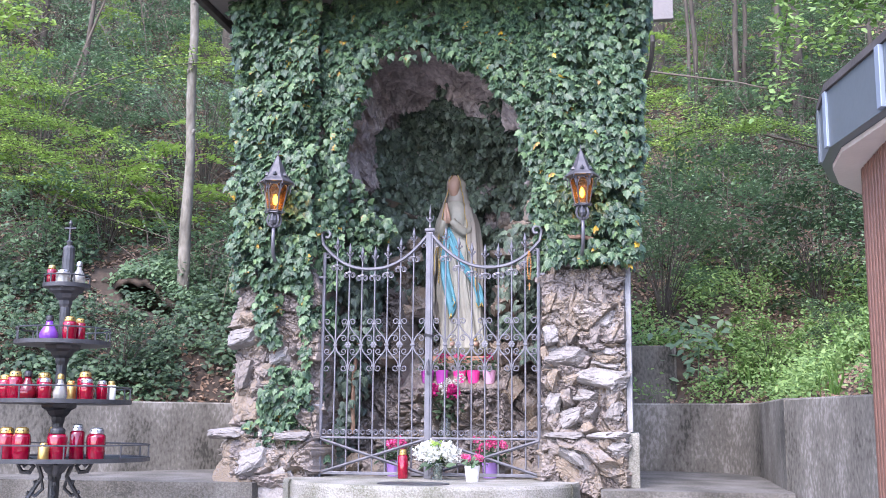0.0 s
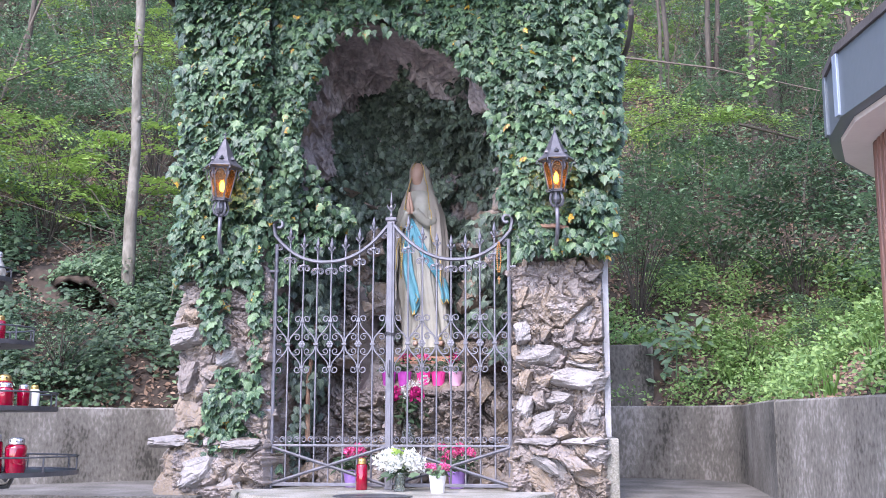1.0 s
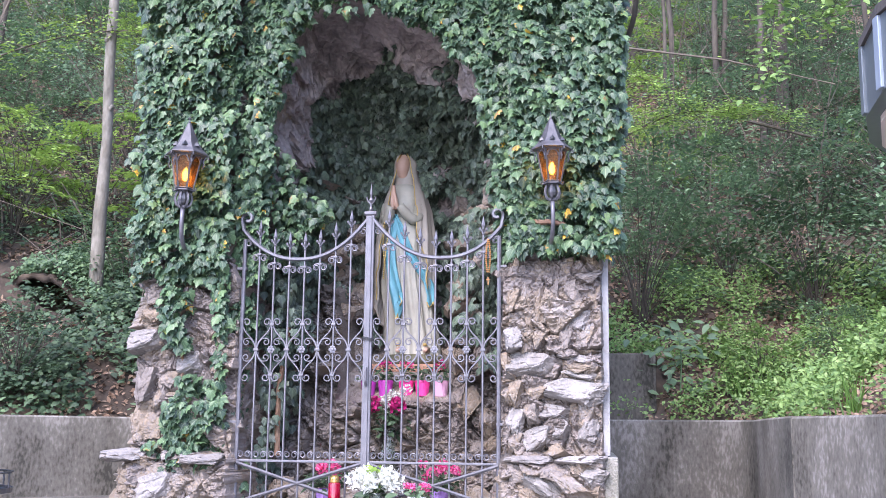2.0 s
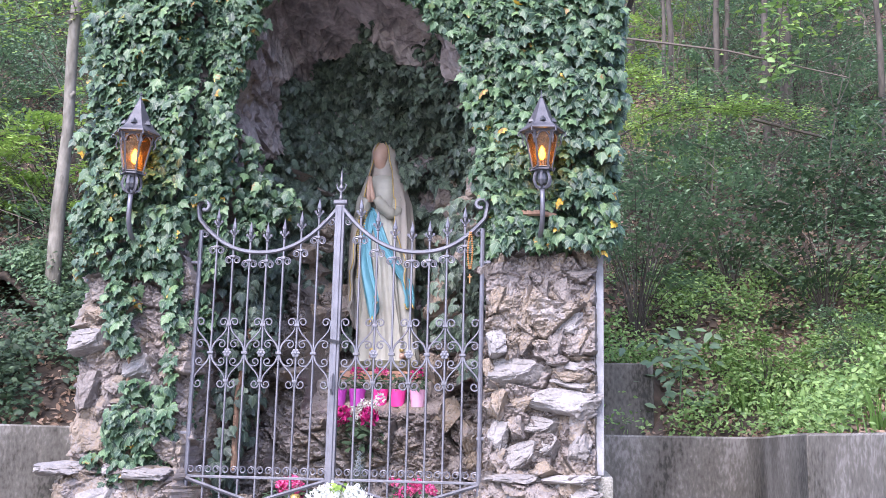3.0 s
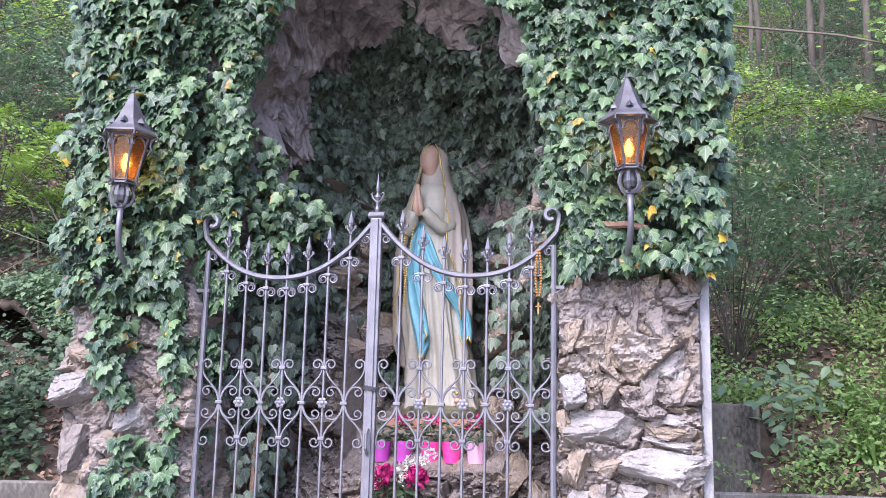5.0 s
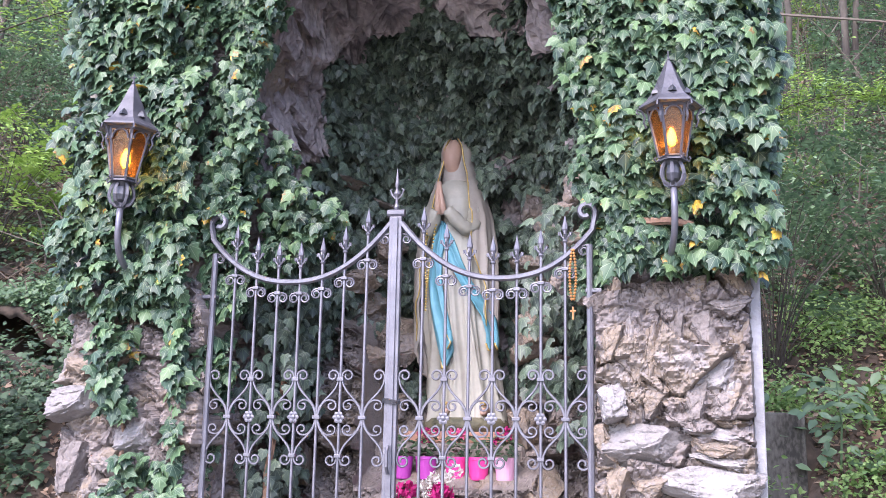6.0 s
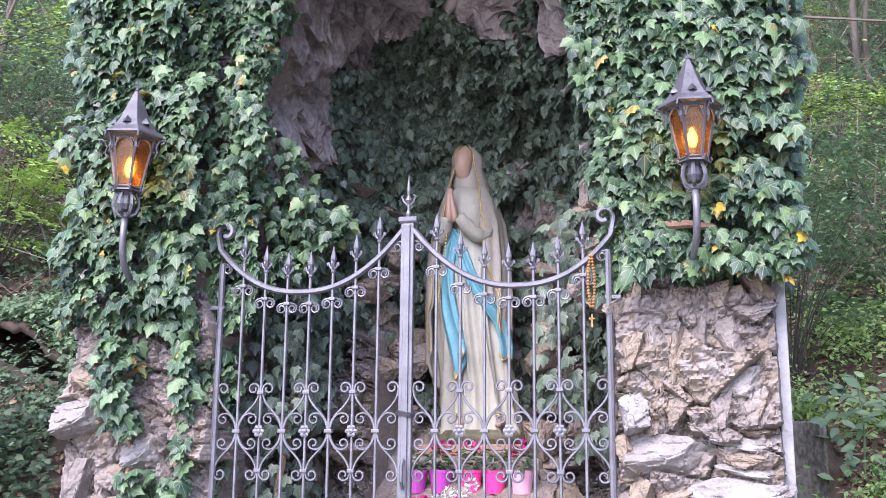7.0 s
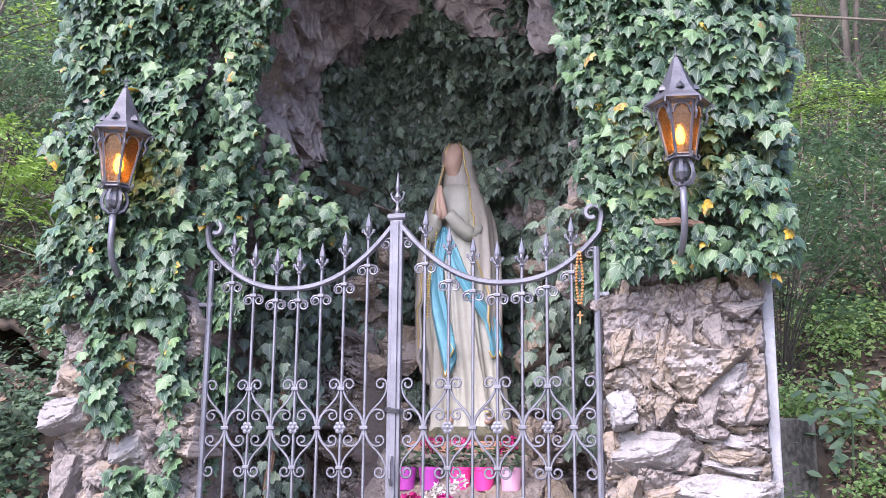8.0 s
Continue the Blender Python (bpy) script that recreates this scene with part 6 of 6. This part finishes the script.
    part("bulb", lathe([(0.006, zb + 0.05), (0.014, zb + 0.065), (0.016, zb + 0.082), (0.010, zb + 0.105), (0.0, zb + 0.122)], 12), M_FLAME, lan, "glowing orange candle bulb", True)
    return lan


make_lantern(-1.085, True, 1.08, 1.12)
make_lantern(1.103, False, 1.0, 1.03)

# ---- candles ----


def candle(x, y, z, r, h, material, lid, shape=0, label="red glass grave candle with metal lid", group="candles on the stand"):
    c = thing("grave_candle", pose(x, y, z, 0, 0, random.uniform(0, 90)), label, "candle", group)
    hb = h * 0.8
    if shape == 0:
        pr = [(r * 0.86, 0), (r * 0.9, 0.004), (r * 0.98, hb * 0.5), (r, hb * 0.85), (r * 0.9, hb * 0.97), (r * 0.7, hb)]
    elif shape == 1:
        pr = [(r * 0.95, 0), (r, 0.005), (r, hb * 0.95), (r * 0.85, hb)]
    elif shape == 2:                                # bulbous
        pr = [(r * 0.8, 0), (r * 1.1, hb * 0.15), (r * 1.2, hb * 0.35), (r * 0.8, hb * 0.65), (r * 0.45, hb * 0.85), (r * 0.4, hb)]
    else:                                           # ribbed
        pr = [(r * (1 if i % 2 else 0.92), hb * i / 12) for i in range(13)]
    part("glass", lathe(pr, 24, wave=0.03 if shape in (0, 2) else 0, waves=8), material, c, smooth=True)
    rl = r * (0.72 if shape != 2 else 0.5)
    l = part("lid", lathe([(rl, hb), (rl * 1.08, hb + 0.003), (rl * 1.05, hb + h * 0.1), (rl * 0.95, h * 0.96), (rl * 0.6, h), (0, h)], 16), lid, c, "perforated metal lid")
    for k in range(8):
        a = k * math.pi / 4
        part("vent_hole", lathe([(0.0, -0.001), (rl * 0.13, 0), (0, 0.001)], 6, pose(rl * 1.075 * math.cos(a), rl * 1.075 * math.sin(a), hb + h * 0.1, 0, 90, math.degrees(a))), M_BLACK, l)
    return c


# ---- candle stand ----


def make_stand(cx, cy):
    st = thing("candle_stand", pose(cx, cy, yard(cy) + 0.006, 0, 0, 10), "dark grey tiered metal stand filled with grave candles", "candle stand")
    g = yard(cy) + 0.006
    tiers = ((0.15, 0.54), (0.485, 0.415), (0.835, 0.275), (1.185, 0.135))
    part("column", lathe([(0.045, 0.0), (0.045, 0.35), (0.032, 0.36), (0.032, 1.25 - g), (0.038, 1.26 - g), (0.036, 1.42 - g), (0.03, 1.43 - g), (0.0, 1.45 - g)], 12), M_DARKIRON, st)
    bm = lathe([(0.012, 1.43 - g), (0.02, 1.46 - g), (0.008, 1.47 - g), (0.006, 1.56 - g), (0.014, 1.575 - g), (0.0, 1.60 - g)], 10)
    add_tube(bm, [(-0.035, 0, 1.545 - g), (0.035, 0, 1.545 - g)], 0.006, 6)
    part("finial", bm, M_DARKIRON, st)
    for z, r in tiers:
        z -= g
        part("tray", lathe([(0.0, z - 0.012), (r * 0.96, z - 0.014), (r + 0.004, z - 0.012), (r + 0.006, z + 0.012), (r - 0.004, z + 0.012), (r - 0.006, z), (0.0, z)], 48), M_DARKIRON, st)
        part("bracket", lathe([(0.033, z - 0.13), (0.04, z - 0.11), (0.042, z - 0.09), (0.06, z - 0.075), (0.075, z - 0.05), (0.105, z - 0.035), (0.11, z - 0.013)], 8), M_DARKIRON, st)
        hr = 0.085 if r > 0.2 else 0.06
        part("rail", tube([(r * math.cos(a), r * math.sin(a), z + hr) for a in [2 * math.pi * k / 40 for k in range(41)]], 0.005, 5), M_DARKIRON, st)
        n = 10 if r > 0.2 else 6
        for k in range(n):
            a = 2 * math.pi * k / n + 0.1
            part("rail_post", tube([(r * math.cos(a), r * math.sin(a), z), (r * math.cos(a), r * math.sin(a), z + hr)], 0.005, 5), M_DARKIRON, st)
    z4 = 0.175 - g
    for k in range(4):
        a = k * math.pi / 2 + 0.35
        c, s_ = math.cos(a), math.sin(a)
        pts = [(0.18, z4 - 0.07), (0.15, z4 - 0.045), (0.12, z4 - 0.07), (0.14, z4 - 0.105), (0.185, z4 - 0.10), (0.205, z4 - 0.06), (0.16, z4 - 0.02), (0.10, z4 - 0.05), (0.07, z4 - 0.13), (0.14, z4 - 0.25), (0.26, z4 - 0.42), (0.40, z4 - 0.62), (0.46, 0.02)]
        part("leg", tube([(r * c, r * s_, z) for r, z in pts], 0.014, 6), M_DARKIRON, st)
        pts = [(0.15, z4 - 0.22), (0.10, z4 - 0.24), (0.06, z4 - 0.2), (0.07, z4 - 0.15), (0.11, z4 - 0.16), (0.10, z4 - 0.19)]
        part("leg_scroll", tube([(r * c, r * s_, z) for r, z in pts], 0.011, 6), M_DARKIRON, st)
    px = 0.00355
    fwd = Vector((-0.30, 0.95, 0)).normalized()
    right = Vector((0.95, 0.30, 0)).normalized()

    def on(tier, off, depth, r, h, material, lid, shape=0, label="red glass grave candle with metal lid"):
        p = Vector((cx, cy, 0)) + right * off * px + fwd * depth
        candle(p.x, p.y, tiers[tier][0] + 0.001, r, h, material, lid, shape, label)

    for off, dep, h, r, m_, l_, sh in ((-86, -0.25, 0.12, 0.036, M_RED, M_SILVER, 3), (-60, -0.30, 0.185, 0.05, M_RED, M_BRASS, 0), (-34, -0.34, 0.185, 0.05, M_RED, M_BRASS, 0), (-18, 0.25, 0.19, 0.048, M_REDDEEP, M_BRASS, 0), (6, -0.42, 0.10, 0.03, M_BRASS, M_BRASS, 1),
                                       (22, -0.36, 0.185, 0.055, M_RED, M_BLACK, 0), (45, -0.22, 0.205, 0.042, M_RED, M_SILVER, 1), (77, -0.25, 0.185, 0.053, M_RED, M_SILVER, 0), (-105, 0.05, 0.18, 0.05, M_REDDEEP, M_BRASS, 0), (-120, -0.1, 0.17, 0.05, M_RED, M_BRASS, 0)):
        on(0, off, dep, r, h, m_, l_, sh, "red glass grave candle with metal lid" if sh < 3 else "small ribbed red grave candle with silver lid")
    for off, dep, h, r, m_, l_, sh in ((-75, -0.2, 0.15, 0.04, M_RED, M_BRASS, 0), (-57, -0.24, 0.17, 0.045, M_RED, M_BRASS, 0), (-35, -0.27, 0.17, 0.045, M_REDDEEP, M_BLACK, 2), (-14, -0.2, 0.165, 0.045, M_RED, M_BRASS, 0), (-6, -0.3, 0.13, 0.04, M_RED, M_SILVER, 0),
                                       (18, -0.3, 0.155, 0.036, M_CLEARG, M_BRASS, 2), (30, -0.22, 0.12, 0.03, M_BRASS, M_BRASS, 1), (50, -0.18, 0.175, 0.046, M_RED, M_BRASS, 0), (58, -0.27, 0.13, 0.042, M_RED, M_SILVER, 0), (76, -0.14, 0.125, 0.034, M_RED, M_SILVER, 0), (89, -0.1, 0.125, 0.027, M_WAX, M_BRASS, 1), (-95, -0.1, 0.15, 0.04, M_CLEARG, M_BRASS, 0)):
        lab = {M_CLEARG.name: "clear glass grave candle with gold lid", M_WAX.name: "plain white candle with gold lid", M_BRASS.name: "small gold tealight candle"}.get(m_.name, "red glass grave candle with metal lid")
        on(1, off, dep, r, h, m_, l_, sh, lab)
    on(2, -18, -0.1, 0.047, 0.16, M_PURPLEG, M_BLACK, 2, "bulbous purple glass candle with black lid")
    on(2, 16, -0.12, 0.042, 0.155, M_RED, M_BRASS, 0)
    on(2, 29, -0.05, 0.034, 0.15, M_RED, M_BRASS, 1)
    on(3, -25, -0.02, 0.03, 0.125, M_RED, M_BRASS, 0)
    on(3, -2, -0.08, 0.045, 0.09, M_CLEARG, M_SILVER, 3, "ribbed clear glass candle")
    on(3, 21, -0.03, 0.035, 0.15, M_CLEARG, M_SILVER, 2, "clear glass candle with silver lid")


make_stand(-1.98, -1.46)
candle(-0.163, -0.06, 0.0, 0.036, 0.20, M_RED, M_BRASS, 1, "tall red candle with gold lid before the gate", "flowers and candle before the gate")

# ---- flowers ----


def pot(name, x, y, z, r, h, material, label, group):
    p = thing(name, pose(x, y, z), label, "flower pot", group)
    part("pot", lathe([(r * 0.74, 0), (r * 0.78, 0.003), (r * 0.97, h * 0.86), (r, h * 0.87), (r, h), (r * 0.93, h), (r * 0.9, h * 0.9), (0, h * 0.88)], 24), material, p)
    return p


def blossoms(parent, centres, rb, size, material, n, rng, name="blossom"):
    """Round heads of many small petals."""
    for c in centres:
        ms = []
        for _ in range(n):
            d = Vector([rng.gauss(0, 1) for _ in range(3)]).normalized()
            ms.append(leaf_pose(Vector(c) + d * rb * rng.uniform(0.55, 1.0), d, (d.x, d.y, d.z + 0.6), size, rng, 0.5))
        scatter(name, OVAL_V, OVAL_F, ms, material, parent)


def greens(parent, c, r, h, n, size, rng, material):
    ms = []
    for _ in range(n):
        a = rng.uniform(0, 2 * math.pi)
        d = Vector((math.cos(a), math.sin(a), rng.uniform(0.1, 1.3)))
        ms.append(leaf_pose(Vector(c) + Vector((d.x * r * rng.random(), d.y * r * rng.random(), h * rng.random())), (d.x * 0.3, d.y * 0.3 - 0.3, 1), d, size * rng.uniform(0.7, 1.2), rng, 0.3))
    tagged(scatter("foliage", OVAL_V, OVAL_F, ms, material, parent), kind="stuff")


FR = random.Random(8)
GF = "flowers and candle before the gate"
# white hydrangeas in a glass vase
v = thing("vase", pose(0.105, -0.19, 0), "bunch of white hydrangeas in a glass vase", "vase", GF)
part("glass", lathe([(0.034, 0), (0.037, 0.004), (0.032, 0.03), (0.036, 0.10), (0.042, 0.115), (0.038, 0.115), (0.031, 0.098), (0.027, 0.03), (0.0, 0.012)], 24), M_GLASSV, v, smooth=True)
for k in range(7):
    a = k * 0.9
    part("stalk", tube([(0.016 * math.cos(a + 2), 0.016 * math.sin(a + 2), 0.015), (0.012 * math.cos(a), 0.012 * math.sin(a), 0.11), (0.05 * math.cos(a), 0.05 * math.sin(a), 0.17)], 0.003, 5), M_LEAF, v)
blossoms(v, [(-0.105, -0.01, 0.185), (-0.035, -0.05, 0.17), (0.075, -0.03, 0.20), (0.105, -0.01, 0.165), (-0.06, 0.05, 0.2), (0.05, 0.05, 0.18)], 0.058, 0.03, M_PETALW, 150, FR)
greens(v, (0.0, 0, 0.13), 0.05, 0.13, 30, 0.05, FR, M_SPRING)
greens(v, (0, -0.02, 0.09), 0.11, 0.03, 24, 0.075, FR, M_DARKLEAF)
# pink carnations in a white pot
p = pot("flower_pot", 0.363, -0.33, 0, 0.052, 0.105, M_WHITEPOT, "pink carnations in a white ceramic pot", GF)
greens(p, (0, 0, 0.10), 0.07, 0.05, 90, 0.035, FR, M_LEAF)
blossoms(p, [(0.055 * math.cos(k * 1.1), 0.04 * math.sin(k * 1.1), 0.155 + 0.01 * math.sin(k * 3)) for k in range(7)], 0.02, 0.016, M_PETALP, 36, FR)
# geraniums in lilac pots behind the gate
for x, y in ((-0.295, 0.25), (0.411, 0.2)):
    p = pot("flower_pot", x, y, 0.0, 0.06, 0.11, M_LILAC, "pink geranium in a lilac plastic pot", "pots behind the gate")
    greens(p, (0, 0, 0.10), 0.12, 0.10, 110, 0.05, FR, M_DARKLEAF)
    cs = [(FR.uniform(-0.12, 0.12), FR.uniform(-0.08, 0.06), FR.uniform(0.18, 0.27)) for _ in range(9)]
    blossoms(p, cs, 0.028, 0.022, M_PETALP, 34, FR)
# pots on the shelf
for x, material, lab, fl in ((-0.18, M_MAGENTA, "purple plastic pot with leafy plant", None), (-0.064, M_MAGENTA, "magenta plastic pot with red flowers", M_PETALM), (0.076, M_HOTPINK, "hot pink pot with pink flowers", M_PETALP), (0.186, M_HOTPINK, "hot pink plastic pot with green plant", None), (0.311, M_PALEPINK, "pale pink plastic pot with magenta blossom", M_PETALM)):
    p = pot("flower_pot", x, 0.9, 0.687, 0.052, 0.105, material, lab, "pots on the shelf")
    greens(p, (0, 0, 0.11), 0.06, 0.09, 60, 0.04, FR, M_DARKLEAF)
    if fl:
        blossoms(p, [(FR.uniform(-0.05, 0.05), FR.uniform(-0.04, 0.02), 0.19 + FR.uniform(-0.02, 0.04)) for _ in range(4)], 0.018, 0.018, fl, 26, FR)
# hanging bouquet before the shelf
b = thing("bouquet", pose(0.0, 0.72, 0.40), "bunch of magenta peonies and white blossoms in a vase", "flowers")
part("vase", lathe([(0.04, -0.40), (0.05, -0.395), (0.055, -0.1), (0.035, 0.02), (0.045, 0.06), (0.03, 0.06), (0.0, 0.02)], 18), M_GLASSV, b)
greens(b, (0, 0, 0.03), 0.13, 0.20, 130, 0.07, FR, M_DARKLEAF)
blossoms(b, [(-0.10, -0.06, 0.22), (0.065, -0.07, 0.22)], 0.05, 0.035, M_PETALM, 110, FR)
blossoms(b, [(-0.02, -0.05, 0.26), (0.0, -0.06, 0.21), (-0.14, -0.03, 0.2), (0.09, -0.04, 0.30), (0.12, -0.03, 0.33), (0.03, -0.05, 0.29)], 0.028, 0.022, M_PETALW, 40, FR)
# drain cover
tagged(part("drain_cover", lathe([(0.0, 0.0), (0.17, 0.0), (0.17, 0.006), (0.16, 0.008), (0.0, 0.008)], 28, Matrix.Translation((0.05, -0.74, 0.0)) @ Matrix.Diagonal((1.35, 1, 1, 1))), M_DARKIRON, None), "dark round metal cover on the platform", "cover")

# ---- rosary on the gate ----
r = thing("rosary", pose(0.715, -0.022, 1.58), "brown wooden bead rosary with cross hanging on the gate", "rosary")
for k in range(34):
    q = -1 if k % 2 else 1
    z = -0.012 * (k // 2) - 0.004
    part("bead", lathe([(0.001, -0.006), (0.0058, -0.002), (0.0058, 0.002), (0.001, 0.006)], 8, Matrix.Translation((q * (0.009 * math.sin(math.pi * min(1, (k // 2) / 17)) + 0.003), 0, z))), M_BEADS, r)
bm = box(-0.003, -0.002, -0.275, 0.003, 0.002, -0.225, 0.001)
add_box(bm, -0.012, -0.002, -0.245, 0.012, 0.002, -0.239, 0.001)
part("cross", bm, M_BEADS, r)

# ---- kiosk beside the way ----
kiosk = thing("kiosk", pose(2.5, -2.8, yard(-2.8)), "small building with brown corrugated wall and blue-grey roof edge", "building")
K = [(3.4, -0.9), (2.86, -1.3), (2.62, -1.6), (2.42, -1.93), (2.325, -2.28), (2.305, -2.62), (2.44, -3.35), (2.7, -4.2), (4.4, -4.2), (4.6, -1.2)]


def prism(outline, z0, z1, off):
    bm = bmesh.new()
    o = kiosk.matrix_world.translation
    a = [bm.verts.new((x - o.x, y - o.y, z0 - o.z)) for x, y in outline]
    b = [bm.verts.new((x - o.x, y - o.y, z1 - o.z)) for x, y in outline]
    bm.faces.new(a), bm.faces.new(b[::-1])
    for i in range(len(a)):
        bm.faces.new((a[i], a[(i + 1) % len(a)], b[(i + 1) % len(a)], b[i]))
    return bm


def shrink(pts, d):
    cx, cy = 3.4, -2.7
    return [(x + (cx - x) / math.hypot(cx - x, cy - y) * d, y + (cy - y) / math.hypot(cx - x, cy - y) * d) for x, y in pts]


part("fascia", prism(K, 1.60, 1.86, 0), M_FASCIA, kiosk, "blue-grey sheet metal fascia")
part("roof_rim", prism(shrink(K, -0.012), 1.862, 1.895, 0), M_ROOFD, kiosk)
part("soffit", prism(shrink(K, 0.05), 1.575, 1.598, 0), M_SOFFIT, kiosk, "beige soffit boards")
o = kiosk.matrix_world.translation
for x, y, q in ((2.303, -2.60, 8), (2.405, -3.2, 10), (2.322, -2.30, 0)):
    m = pose(x - o.x, y - o.y, 0, 0, 0, q)
    bm = box(-0.012, -0.022, 1.605 - o.z, 0.012, 0.022, 1.86 - o.z, 0.003)
    bmesh.ops.transform(bm, matrix=m, verts=bm.verts)
    part("joint_strip", bm, M_STRIP if q else M_FASCIA, kiosk)
for k in range(22):
    y = -2.30 - 0.062 * k
    bm = box(2.495 - o.x, y - 0.042 - o.y, 0.0, 2.535 - o.x, y - o.y, 1.574 - o.z, 0.008)
    part("cladding_rib", bm, M_BROWN, kiosk)
part("wall", box(2.54 - o.x, -3.7 - o.y, 0.0, 3.0 - o.x, -2.3 - o.y, 1.574 - o.z, 0.005), M_BROWN, kiosk)

# ---- pieces ----
place_stones()
# ---- nearest ivy leaves ----
IVY_ME = bpy.data.meshes.new("leaf")
IVY_ME.from_pydata(IVY_V, [], IVY_F)
IVY_ME.materials.append(M_IVYO)
uvl = IVY_ME.uv_layers.new(name="blade")
for lp in IVY_ME.loops:
    uvl.data[lp.index].uv = IVY_V[lp.vertex_index][:2]
for m in IVY_SINGLE:
    ob = new("leaf", IVY_ME)
    ob.parent = ivy
    ob.matrix_world = Matrix(m.tolist())
